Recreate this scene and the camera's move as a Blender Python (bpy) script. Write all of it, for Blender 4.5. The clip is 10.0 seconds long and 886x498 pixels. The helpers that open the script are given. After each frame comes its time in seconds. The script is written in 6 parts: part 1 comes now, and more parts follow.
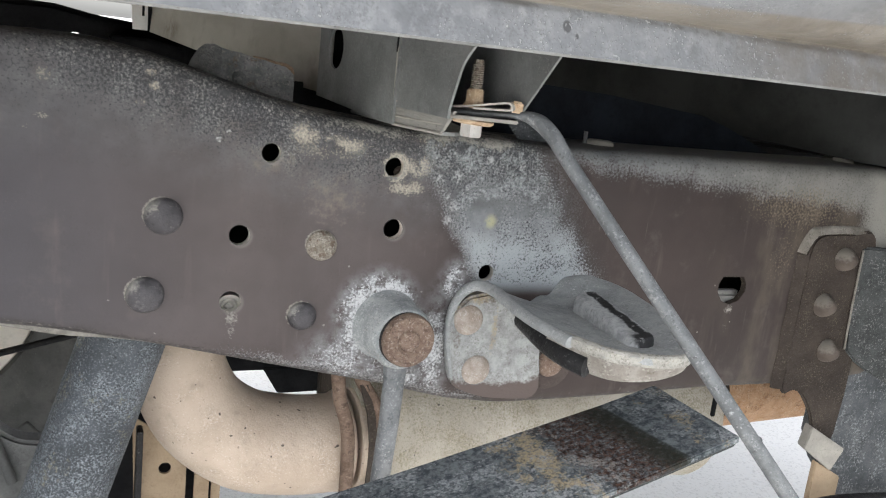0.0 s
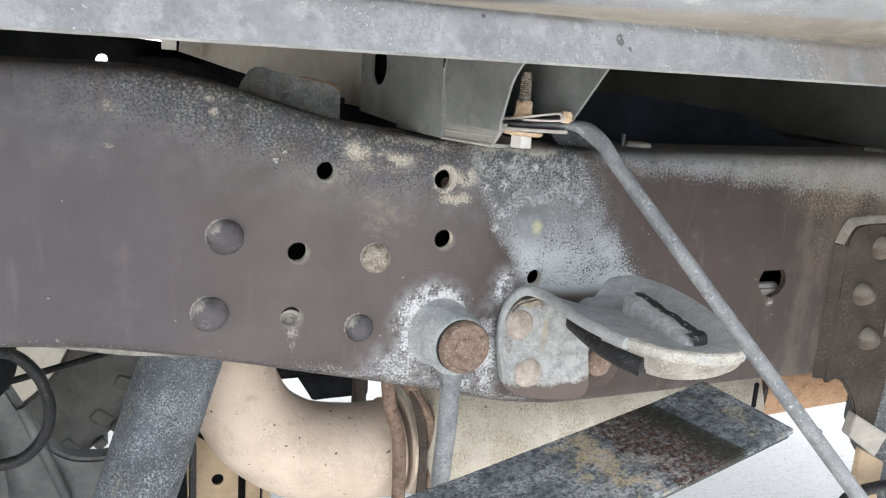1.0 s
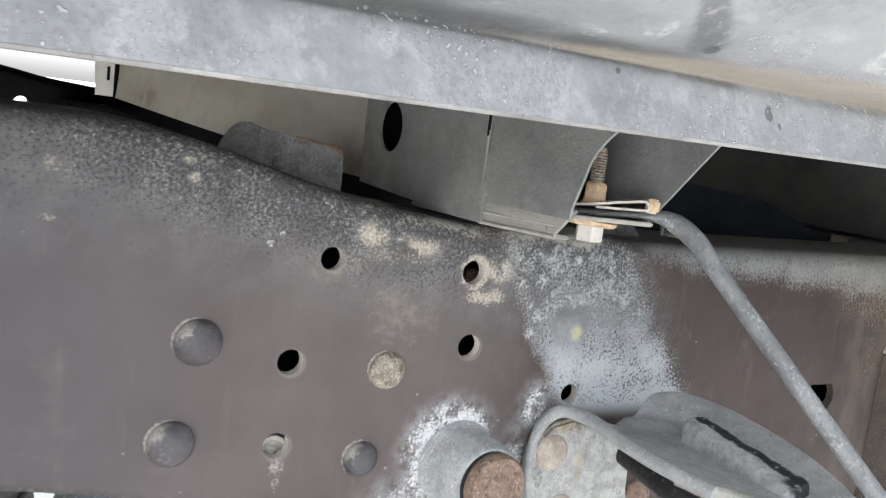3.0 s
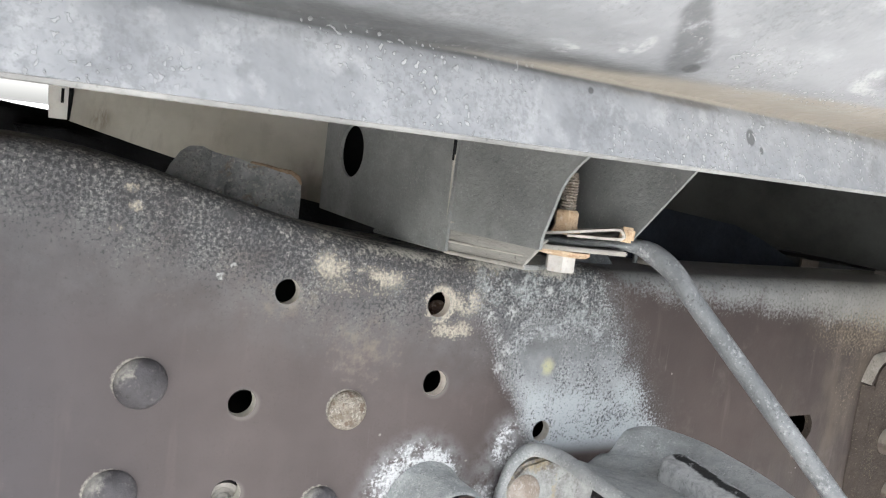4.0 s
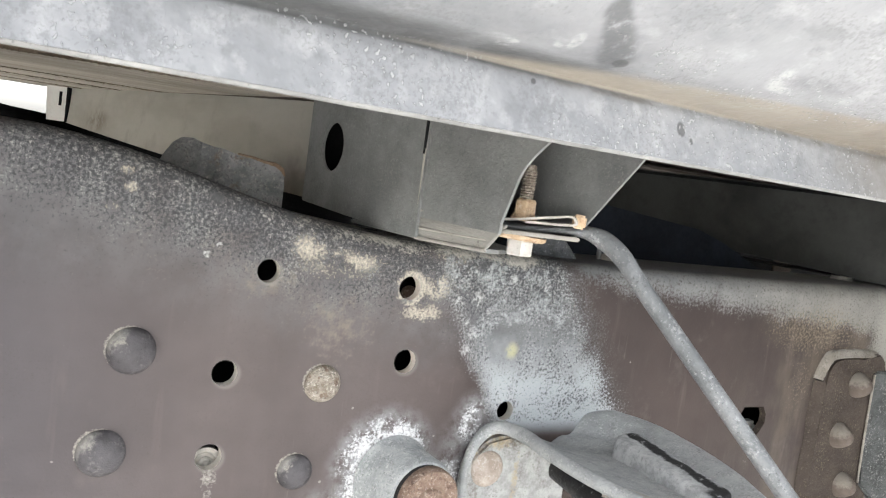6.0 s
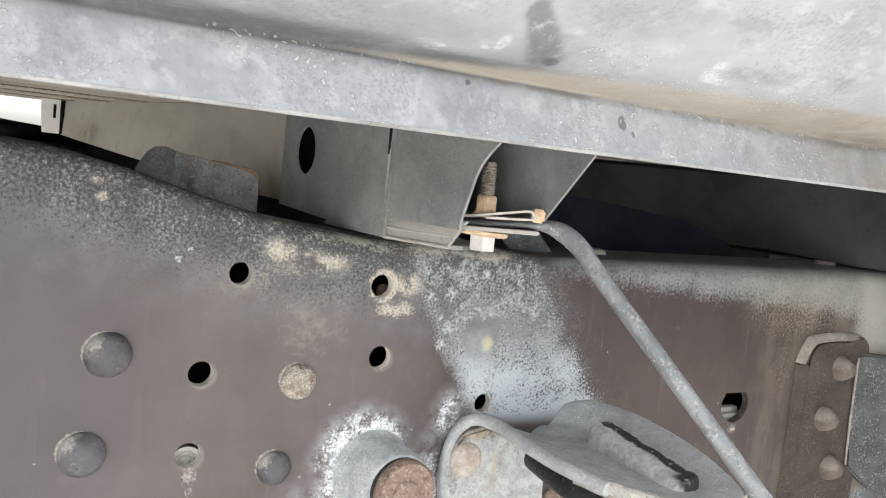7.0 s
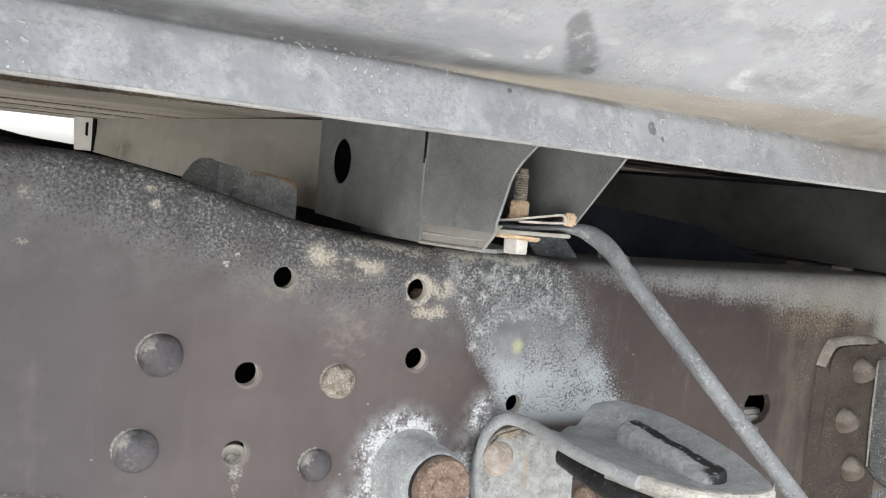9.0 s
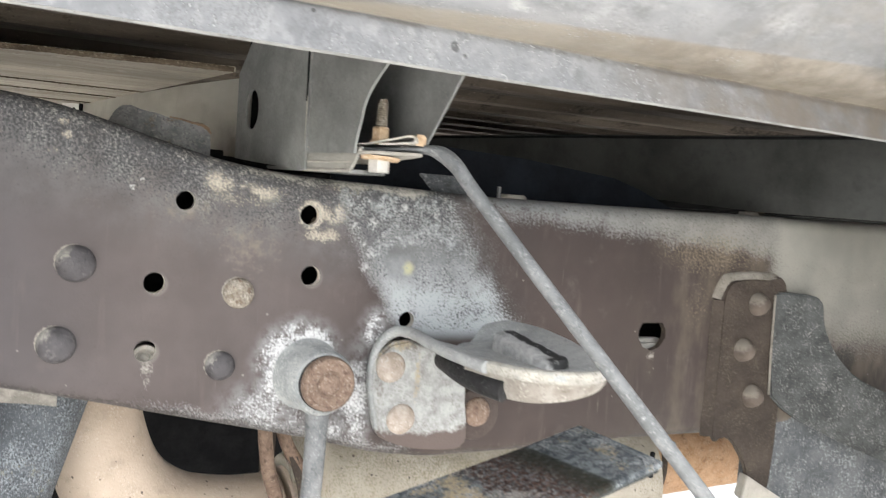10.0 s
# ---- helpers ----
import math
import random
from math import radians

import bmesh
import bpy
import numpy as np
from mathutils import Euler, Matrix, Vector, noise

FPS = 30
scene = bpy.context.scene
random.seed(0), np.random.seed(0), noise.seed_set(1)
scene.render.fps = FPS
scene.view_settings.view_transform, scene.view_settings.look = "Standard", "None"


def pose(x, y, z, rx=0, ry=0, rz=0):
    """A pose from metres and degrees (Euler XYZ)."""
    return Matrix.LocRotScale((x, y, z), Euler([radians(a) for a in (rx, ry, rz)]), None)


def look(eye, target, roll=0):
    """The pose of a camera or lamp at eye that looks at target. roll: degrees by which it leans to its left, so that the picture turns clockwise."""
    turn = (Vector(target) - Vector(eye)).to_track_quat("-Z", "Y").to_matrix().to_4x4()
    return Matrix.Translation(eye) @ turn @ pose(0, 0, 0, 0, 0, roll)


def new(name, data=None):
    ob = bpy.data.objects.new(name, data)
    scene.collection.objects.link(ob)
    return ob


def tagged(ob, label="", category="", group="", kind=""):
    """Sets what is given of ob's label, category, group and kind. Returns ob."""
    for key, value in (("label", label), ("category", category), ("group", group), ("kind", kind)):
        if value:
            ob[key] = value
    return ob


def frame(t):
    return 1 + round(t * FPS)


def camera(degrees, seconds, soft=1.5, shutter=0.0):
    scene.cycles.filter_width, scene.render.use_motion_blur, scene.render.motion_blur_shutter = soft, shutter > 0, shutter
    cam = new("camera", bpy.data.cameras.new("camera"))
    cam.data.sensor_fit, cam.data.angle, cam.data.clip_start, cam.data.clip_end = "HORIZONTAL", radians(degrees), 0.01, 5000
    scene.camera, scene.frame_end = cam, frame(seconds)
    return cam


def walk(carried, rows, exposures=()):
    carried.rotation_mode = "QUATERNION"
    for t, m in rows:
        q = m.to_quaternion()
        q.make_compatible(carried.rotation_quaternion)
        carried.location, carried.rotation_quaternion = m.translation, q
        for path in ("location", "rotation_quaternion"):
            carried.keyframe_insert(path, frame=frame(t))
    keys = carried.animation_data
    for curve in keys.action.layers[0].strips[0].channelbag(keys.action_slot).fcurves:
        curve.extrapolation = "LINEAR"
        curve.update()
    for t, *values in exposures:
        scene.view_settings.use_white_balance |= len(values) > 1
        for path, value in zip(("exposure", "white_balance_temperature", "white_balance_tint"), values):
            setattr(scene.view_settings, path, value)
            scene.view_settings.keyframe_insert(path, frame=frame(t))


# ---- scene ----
cam = camera(54.5, 10.0, 1.1, 0.35)
PATH = [
    (0, (-0.119, -0.562, 0.737), (0.672, 1.22, 0.293), 6.6),
    (0.5, (-0.134, -0.569, 0.745), (0.642, 1.218, 0.292), 5.5),
    (1, (-0.151, -0.563, 0.745), (0.616, 1.229, 0.295), 4.0),
    (1.5, (-0.172, -0.513, 0.724), (0.615, 1.274, 0.291), 3.7),
    (2, (-0.191, -0.502, 0.732), (0.61, 1.279, 0.3), 3.7),
    (2.5, (-0.184, -0.46, 0.73), (0.681, 1.301, 0.342), 5.5),
    (3, (-0.164, -0.418, 0.737), (0.787, 1.318, 0.45), 7.1),
    (3.2, (-0.156, -0.405, 0.737), (0.808, 1.325, 0.457), 7.3),
    (4.3, (-0.148, -0.396, 0.738), (0.868, 1.313, 0.526), 7.0),
    (4.5, (-0.151, -0.408, 0.736), (0.864, 1.303, 0.527), 7.2),
    (5, (-0.148, -0.413, 0.718), (0.871, 1.297, 0.525), 7.5),
    (5.5, (-0.152, -0.427, 0.721), (0.868, 1.284, 0.534), 7.9),
    (6, (-0.156, -0.437, 0.726), (0.866, 1.272, 0.545), 8.0),
    (6.2, (-0.151, -0.446, 0.729), (0.867, 1.266, 0.549), 7.9),
    (7.3, (-0.139, -0.462, 0.73), (0.846, 1.269, 0.544), 5.5),
    (7.5, (-0.147, -0.464, 0.726), (0.834, 1.27, 0.551), 5.3),
    (8, (-0.163, -0.468, 0.729), (0.814, 1.269, 0.563), 5.0),
    (8.5, (-0.169, -0.468, 0.728), (0.811, 1.268, 0.57), 5.2),
    (9, (-0.161, -0.473, 0.723), (0.809, 1.27, 0.57), 5.5),
    (9.5, (-0.136, -0.517, 0.712), (0.802, 1.243, 0.561), 5.5),
    (10, (-0.1, -0.594, 0.678), (0.787, 1.194, 0.547), 4.2),
]
walk(cam, [(t, look(eye, target, roll)) for t, eye, target, roll in PATH],
     [(0, 1.72, 6500, 10), (0.5, 1.93, 6470, 10), (1.0, 2.10, 6430, 10), (2.5, 2.12, 6420, 10), (4.5, 2.33, 6540, 10), (5.5, 2.42, 6640, 10), (7.5, 2.34, 6590, 10), (8.5, 2.22, 6550, 10), (9.5, 2.17, 6640, 10), (10, 2.35, 6760, 10)])


# ---- world and light ----
GROUND = -0.17
world = bpy.data.worlds.new("sky")
scene.world = world
world.use_nodes = True
wn = world.node_tree.nodes
sky = wn.new("ShaderNodeTexSky")
sky.sky_type, sky.sun_disc = "NISHITA", False
SUN_WAY = Vector((-0.45, -0.25, 0.86)).normalized()
sky.sun_elevation = math.asin(SUN_WAY.z)
sky.sun_rotation = math.atan2(SUN_WAY.x, SUN_WAY.y)
sky.air_density, sky.dust_density = 1.0, 2.5
wn["Background"].inputs["Strength"].default_value = 0.15
cloud = wn.new("ShaderNodeHueSaturation")  # a hazy white sky
cloud.inputs["Saturation"].default_value = 0.25
world.node_tree.links.new(sky.outputs["Color"], cloud.inputs["Color"])
world.node_tree.links.new(cloud.outputs["Color"], wn["Background"].inputs["Color"])
sun = new("sun", bpy.data.lights.new("sun", "SUN"))
sun.data.energy, sun.data.angle, sun.data.color = 0.7, radians(25), (1.0, 0.96, 0.9)
sun.matrix_world = look(SUN_WAY * 20, (0, 0, 0))


# ---- material nodes ----
class Nodes:
    """A short hand for node trees; every value is a socket or a number."""

    def __init__(self, name):
        self.mat = bpy.data.materials.new(name)
        self.mat.use_nodes = True
        self.tree = self.mat.node_tree
        self.out = self.tree.nodes["Principled BSDF"]
        self.at = self.add("ShaderNodeNewGeometry").outputs["Position"]

    def add(self, kind):
        return self.tree.nodes.new(kind)

    def put(self, socket, value):
        if isinstance(value, bpy.types.NodeSocket):
            self.tree.links.new(value, socket)
        elif isinstance(value, (tuple, list)) and len(value) == 3 and socket.type == "RGBA":
            socket.default_value = (*value, 1)
        else:
            socket.default_value = value

    def math(self, op, a, b=0.0, clamp=False):
        n = self.add("ShaderNodeMath")
        n.operation, n.use_clamp = op, clamp
        self.put(n.inputs[0], a)
        self.put(n.inputs[1], b)
        return n.outputs[0]

    def noise(self, scale, detail=3.0, rough=0.55, stretch=None, warp=0.0):
        n = self.add("ShaderNodeTexNoise")
        vec = self.at
        if stretch:
            m = self.add("ShaderNodeMapping")
            self.put(m.inputs["Vector"], vec)
            m.inputs["Scale"].default_value = stretch
            vec = m.outputs[0]
        self.put(n.inputs["Vector"], vec)
        n.inputs["Scale"].default_value, n.inputs["Detail"].default_value = scale, detail
        n.inputs["Roughness"].default_value, n.inputs["Distortion"].default_value = rough, warp
        return n.outputs["Fac"]

    def span(self, v, a, b, lo=0.0, hi=1.0):
        n = self.add("ShaderNodeMapRange")
        n.interpolation_type = "SMOOTHSTEP"
        for i, x in enumerate((v, a, b, lo, hi)):
            self.put(n.inputs[i], x)
        return n.outputs[0]

    def axis(self, i):
        n = self.add("ShaderNodeSeparateXYZ")
        self.put(n.inputs[0], self.at)
        return n.outputs[i]

    def mix(self, f, a, b):
        n = self.add("ShaderNodeMix")
        n.data_type = "RGBA"
        self.put(n.inputs[0], f)
        self.put(n.inputs[6], a)
        self.put(n.inputs[7], b)
        return n.outputs[2]

    def blob(self, c, r, soft=0.0):
        """1 inside an ellipsoid round c with half axes r, falling to 0 at its skin."""
        s = self.add("ShaderNodeVectorMath")
        s.operation = "SUBTRACT"
        self.put(s.inputs[0], self.at)
        s.inputs[1].default_value = c
        d = self.add("ShaderNodeVectorMath")
        d.operation = "DIVIDE"
        self.put(d.inputs[0], s.outputs[0])
        d.inputs[1].default_value = r
        q = self.add("ShaderNodeVectorMath")
        q.operation = "LENGTH"
        self.put(q.inputs[0], d.outputs[0])
        return self.span(q.outputs["Value"], soft, 1.0, 1.0, 0.0)

    def facing(self, way):
        """How far the surface faces a way, from -1 to 1."""
        d = self.add("ShaderNodeVectorMath")
        d.operation = "DOT_PRODUCT"
        self.put(d.inputs[0], self.add("ShaderNodeNewGeometry").outputs["Normal"])
        d.inputs[1].default_value = Vector(way).normalized()
        return d.outputs["Value"]

    def any(self, *masks):
        v = masks[0]
        for m in masks[1:]:
            v = self.math("MAXIMUM", v, m)
        return v

    def grains(self, mask, scale, gain=9.0, floor=0.86, detail=2.0, stretch=None):
        """Specks that grow denser where the mask rises."""
        v = self.noise(scale, detail, 0.7, stretch)
        v = self.math("ADD", v, self.math("MULTIPLY", mask, 0.42))
        return self.math("MULTIPLY", self.math("SUBTRACT", v, floor), gain, clamp=True)

    def done(self, colour, rough=0.6, metal=0.0, bump=None, height=0.0004, spec=0.4):
        self.put(self.out.inputs["Base Color"], colour)
        self.put(self.out.inputs["Roughness"], rough)
        self.put(self.out.inputs["Metallic"], metal)
        self.out.inputs["Specular IOR Level"].default_value = spec
        if bump is not None:
            n = self.add("ShaderNodeBump")
            n.inputs["Strength"].default_value = 1.0
            n.inputs["Distance"].default_value = height
            self.put(n.inputs["Height"], bump)
            self.put(self.out.inputs["Normal"], n.outputs[0])
        return self.mat


def worn(name, a, b, speck=None, amount=0.5, scale=420, rough=0.65, metal=0.0, height=0.0004, big=14, stretch=None, speck2=None, amount2=0.3, dots=0.0, pit=0.7, spec=0.4):
    """A surface of two tones with blotches and fine grains of further colours, and scattered dark dots."""
    n = Nodes(name)
    col = n.mix(n.span(n.noise(big, 5, 0.65, stretch), 0.34, 0.66), a, b)
    col = n.mix(n.span(n.noise(big * 3.7, 6, 0.7, stretch), 0.52, 0.72, 0.0, 0.40), col, tuple(0.62 * v for v in a))
    g = n.noise(scale, 3, 0.7, stretch)
    if speck:
        patch = n.span(n.noise(big * 2.3, 4), 0.30, 0.70, 0.55, 1.1)
        mask = n.math("MULTIPLY", patch, amount)
        col = n.mix(n.math("MULTIPLY", n.grains(mask, scale * 1.25, 5.0, 0.74, 3.0), 0.85), col, speck)
        col = n.mix(n.math("MULTIPLY", n.grains(n.math("MULTIPLY", mask, 0.85), scale * 1.7, 6.0, 0.75, 2.0), pit), col, tuple(0.35 * v for v in a))
    if speck2:
        f2 = n.grains(n.math("MULTIPLY", n.span(n.noise(big * 1.4, 4), 0.45, 0.65), amount2 * 2), scale * 0.7, 4.5, 0.78, 4.0)
        col = n.mix(n.math("MULTIPLY", f2, 0.8), col, speck2)
    if dots:
        col = n.mix(n.math("MULTIPLY", n.grains(0.0, 230, 30.0, 0.815 - dots, 0.0), 0.85), col, (0.05, 0.04, 0.035))
    r = n.span(g, 0.3, 0.7, rough - 0.10, min(1.0, rough + 0.14))
    return n.done(col, r, metal, n.math("ADD", g, n.noise(scale * 0.4, 3, 0.6)), height, spec)


HOLES = [(0.000, 0.660, 0.0064), (-0.0175, 0.604, 0.0070), (0.0868, 0.655, 0.0070), (0.0900, 0.611, 0.0072), (-0.0210, 0.558, 0.0072), (0.1680, 0.579, 0.0062)]
RIVETS = [(-0.066, 0.6155, 0.0122), (-0.0755, 0.5630, 0.0120), (0.039, 0.598, 0.0108), (0.029, 0.547, 0.0105)]


def rail_paint():
    n = Nodes("rail_paint")
    uv = n.add("ShaderNodeUVMap").outputs[0]
    sep = n.add("ShaderNodeSeparateXYZ")
    n.put(sep.inputs[0], uv)
    below, above = sep.outputs[0], sep.outputs[1]
    x, z = n.axis(0), n.axis(2)
    wob = n.math("SUBTRACT", n.noise(34, 5, 0.6), 0.5)
    below = n.math("ADD", below, n.math("MULTIPLY", wob, 0.030))
    above = n.math("ADD", above, n.math("MULTIPLY", wob, 0.024))
    wx = n.math("ADD", x, n.math("MULTIPLY", wob, 0.022))
    big = n.span(n.noise(8, 4, 0.6), 0.35, 0.65)
    left = n.mix(big, n.mix(n.span(x, -0.18, 0.0), (0.070, 0.066, 0.072), (0.103, 0.0865, 0.083)), n.mix(n.span(x, -0.18, 0.0), (0.058, 0.054, 0.059), (0.077, 0.064, 0.061)))
    right = n.mix(big, (0.052, 0.0385, 0.0345), (0.037, 0.0275, 0.0250))
    # dimmer light towards the rail's rear, put into the paint as darker brown
    right = n.mix(n.span(wx, 0.30, 0.42), right, n.mix(big, (0.040, 0.0305, 0.0275), (0.030, 0.0228, 0.0208)))
    col = n.mix(n.span(wx, 0.02, 0.24), left, right)
    col = n.mix(n.span(n.noise(75, 3, 0.6, (1.0, 1.0, 0.14)), 0.56, 0.76, 0.0, 0.22), col, (0.165, 0.135, 0.122))
    col = n.mix(n.span(n.noise(26, 5, 0.65), 0.55, 0.72, 0.0, 0.26), col, (0.132, 0.112, 0.103))
    col = n.mix(n.math("MULTIPLY", n.span(x, 0.36, 0.50), n.span(n.noise(30, 4, 0.6, (1, 1, 0.4)), 0.40, 0.66, 0.0, 0.6)), col, (0.130, 0.110, 0.082))
    haze = n.math("MULTIPLY", n.blob((0.040, 0, 0.655), (0.135, 1, 0.055), 0.1), n.span(n.noise(24, 5, 0.6), 0.30, 0.66, 0.25, 1.0))
    col = n.mix(n.math("MULTIPLY", n.grains(haze, 420, 2.6, 0.80, 4.0), 0.55), col, (0.235, 0.212, 0.192))
    # zones of weathering
    drop = n.math("SUBTRACT", 0.68, z)
    hump = n.math("MULTIPLY", n.span(below, 0.010, 0.086, 1.0, 0.0), n.math("MULTIPLY", n.span(wx, 0.195, 0.215, 1.0, 0.0), n.span(x, -0.23, -0.08, 0.45, 1.0)))
    from_left = n.math("SUBTRACT", wx, n.math("ADD", 0.100, n.math("MULTIPLY", drop, 0.58)))
    to_right = n.math("SUBTRACT", n.math("ADD", 0.199, n.math("MULTIPLY", drop, 0.55)), n.math("ADD", n.math("ADD", x, n.math("MULTIPLY", wob, 0.048)), n.math("MULTIPLY", n.math("SUBTRACT", n.noise(620, 3, 0.75), 0.5), 0.075)))
    column = n.math("MULTIPLY", n.math("MULTIPLY", n.span(n.math("ADD", from_left, n.math("MULTIPLY", n.math("SUBTRACT", n.noise(560, 3, 0.7), 0.5), 0.030)), -0.006, 0.008), n.span(to_right, -0.006, 0.008)), n.span(z, 0.560, 0.575))
    shelf = n.math("MULTIPLY", n.math("MULTIPLY", column, n.span(n.math("ADD", z, n.math("MULTIPLY", wob, 0.05)), 0.588, 0.632, 1.0, 0.0)), 1.0)
    halo = n.any(n.blob((0.086, 0, 0.545), (0.042, 1, 0.044), 0.50), n.math("MULTIPLY", n.blob((0.070, 0, 0.515), (0.055, 1, 0.034), 0.3), 0.62),
                 n.math("MULTIPLY", n.blob((0.130, 0, 0.520), (0.024, 1, 0.060), 0.2), 0.85), n.math("MULTIPLY", n.blob((0.112, 0, 0.498), (0.045, 1, 0.018), 0.1), 0.8), n.math("MULTIPLY", n.blob((0.144, 0, 0.572), (0.020, 1, 0.024), 0.2), 0.85))
    halo = n.math("MULTIPLY", halo, n.span(n.noise(55, 5, 0.65), 0.34, 0.58, 0.40, 1.0))
    low = n.math("MULTIPLY", n.span(above, 0.004, 0.026, 1.0, 0.0), n.math("MULTIPLY", n.span(x, -0.10, 0.02), n.span(x, 0.16, 0.22, 1.0, 0.0)))
    crest = n.math("MULTIPLY", n.span(n.math("SUBTRACT", below, n.math("MULTIPLY", n.math("SUBTRACT", x, 0.22), 0.085)), -0.003, 0.036, 1.0, 0.0), n.span(wx, 0.185, 0.225))
    side = n.any(n.math("MULTIPLY", n.math("MULTIPLY", n.span(n.math("ABSOLUTE", from_left), 0.0, 0.018, 1.0, 0.0), n.span(z, 0.560, 0.575)), n.span(z, 0.66, 0.68, 1.0, 0.0)),
                 n.math("MULTIPLY", n.math("MULTIPLY", n.span(n.math("ABSOLUTE", n.math("SUBTRACT", to_right, 0.006)), 0.0, 0.016, 1.0, 0.0), n.span(z, 0.560, 0.575)), n.span(z, 0.655, 0.675, 1.0, 0.0)))
    # bluish weathered film
    veil = n.math("MULTIPLY", n.math("MULTIPLY", n.span(from_left, -0.010, 0.012), n.span(to_right, -0.020, 0.020)), n.span(z, 0.560, 0.575))
    film = n.any(n.math("MULTIPLY", hump, n.span(n.noise(60, 4, 0.65), 0.25, 0.65, 0.25, 0.85)), n.math("MULTIPLY", veil, 0.94))
    col = n.mix(film, col, n.mix(n.span(n.noise(48, 4, 0.6), 0.30, 0.70), (0.118, 0.123, 0.127), (0.170, 0.176, 0.179)))
    col = n.mix(n.math("MULTIPLY", shelf, n.span(n.noise(90, 4, 0.7), 0.12, 0.45)), col, (0.375, 0.400, 0.411))
    col = n.mix(n.math("MULTIPLY", halo, n.span(n.noise(130, 4, 0.7), 0.30, 0.60)), col, (0.34, 0.352, 0.360))
    # pale corrosion grains, fine, with dark pits between them
    apron = n.math("MULTIPLY", n.span(below, 0.020, 0.115, 1.0, 0.0), n.math("MULTIPLY", n.span(wx, 0.13, 0.17, 1.0, 0.0), n.span(x, -0.20, -0.02, 0.2, 1.0)))
    col = n.mix(n.math("MULTIPLY", n.grains(n.math("MULTIPLY", apron, n.span(n.noise(38, 5, 0.65), 0.36, 0.62, 0.1, 0.9)), 430, 4.0, 0.78, 4.0), 0.6), col, (0.195, 0.178, 0.158))
    col = n.mix(n.math("MULTIPLY", n.grains(n.math("MULTIPLY", apron, 0.62), 760, 6.0, 0.79, 2.0), 0.6), col, (0.050, 0.046, 0.046))
    crown = n.math("MULTIPLY", hump, n.span(n.noise(30, 4), 0.34, 0.66, 0.44, 0.86))
    bloom = n.any(n.math("MULTIPLY", column, n.math("MULTIPLY", n.math("MULTIPLY", n.span(n.noise(34, 5), 0.34, 0.60, 0.70, 1.08), n.span(n.noise(110, 4, 0.7), 0.34, 0.56, 0.58, 1.0)), n.math("SUBTRACT", 1.0, n.math("MULTIPLY", n.blob((0.162, 0, 0.628), (0.020, 1, 0.034), 0.2), 0.40)))), halo, n.math("MULTIPLY", low, 0.90), n.math("MULTIPLY", side, 0.9))
    col = n.mix(n.math("MULTIPLY", n.grains(crown, 640, 4.5, 0.775, 4.0), 0.9), col, (0.315, 0.313, 0.298))
    col = n.mix(n.math("MULTIPLY", n.grains(bloom, 660, 3.6, 0.80, 5.0), 0.78), col, (0.41, 0.422, 0.424))
    col = n.mix(n.math("MULTIPLY", n.grains(n.math("MULTIPLY", n.any(bloom, n.math("MULTIPLY", hump, 1.22)), 0.8), 560, 6.0, 0.79, 3.0), 0.88), col, (0.040, 0.042, 0.046))
    col = n.mix(n.grains(n.math("MULTIPLY", halo, 1.25), 520, 5.0, 0.80, 3.0), col, (0.58, 0.59, 0.595))
    clump = n.math("MULTIPLY", n.any(n.math("MULTIPLY", column, n.span(z, 0.60, 0.64)), n.math("MULTIPLY", hump, 0.55), n.math("MULTIPLY", low, 0.6)), n.span(n.noise(52, 4, 0.65), 0.36, 0.60))
    col = n.mix(n.math("MULTIPLY", n.grains(clump, 300, 5.0, 0.82, 5.0), 0.55), col, (0.43, 0.462, 0.458))
    patch = n.any(*[n.blob((px, 0, pz), (pr, 1, pr), 0.3) for px, pz, pr in ((0.135, 0.651, 0.009), (0.143, 0.641, 0.008), (0.136, 0.629, 0.009), (0.131, 0.618, 0.008), (0.128, 0.637, 0.007), (0.122, 0.648, 0.007), (0.185, 0.662, 0.008), (0.160, 0.664, 0.007), (-0.034, 0.683, 0.005), (-0.034, 0.667, 0.004), (-0.028, 0.672, 0.003))])
    col = n.mix(n.math("MULTIPLY", n.grains(n.math("MULTIPLY", patch, n.span(n.noise(130, 4, 0.7), 0.36, 0.56)), 300, 5.0, 0.80, 5.0), 0.8), col, (0.44, 0.445, 0.435))
    col = n.mix(n.math("MULTIPLY", n.grains(n.math("MULTIPLY", hump, 0.70), 230, 10.0, 0.883, 4.0), 0.80), col, (0.38, 0.37, 0.345))
    # dust on the upper bend of the straight run, breaking up downwards
    col = n.mix(n.math("MULTIPLY", n.grains(n.math("MULTIPLY", crest, 1.5), 470, 4.0, 0.86, 3.0), 0.9), col, n.mix(n.span(n.noise(40, 5, 0.65), 0.36, 0.62), n.mix(n.span(x, 0.25, 0.50), (0.125, 0.132, 0.136), (0.172, 0.170, 0.157)), n.mix(n.span(x, 0.25, 0.50), (0.175, 0.182, 0.184), (0.215, 0.212, 0.196))))
    far = n.math("MULTIPLY", n.span(wx, 0.515, 0.565), n.span(z, 0.48, 0.60))
    col = n.mix(n.math("MULTIPLY", n.grains(n.math("MULTIPLY", far, 1.6), 560, 3.5, 0.84, 3.0), 0.92), col, n.mix(n.span(n.noise(12, 3), 0.35, 0.65), (0.186, 0.184, 0.167), (0.248, 0.242, 0.217)))
    near = n.any(n.math("MULTIPLY", n.blob((0.47, 0, 0.640), (0.14, 1, 0.050), 0.1), 0.85), n.math("MULTIPLY", n.blob((0.458, 0, 0.595), (0.045, 1, 0.075), 0.0), 0.70))
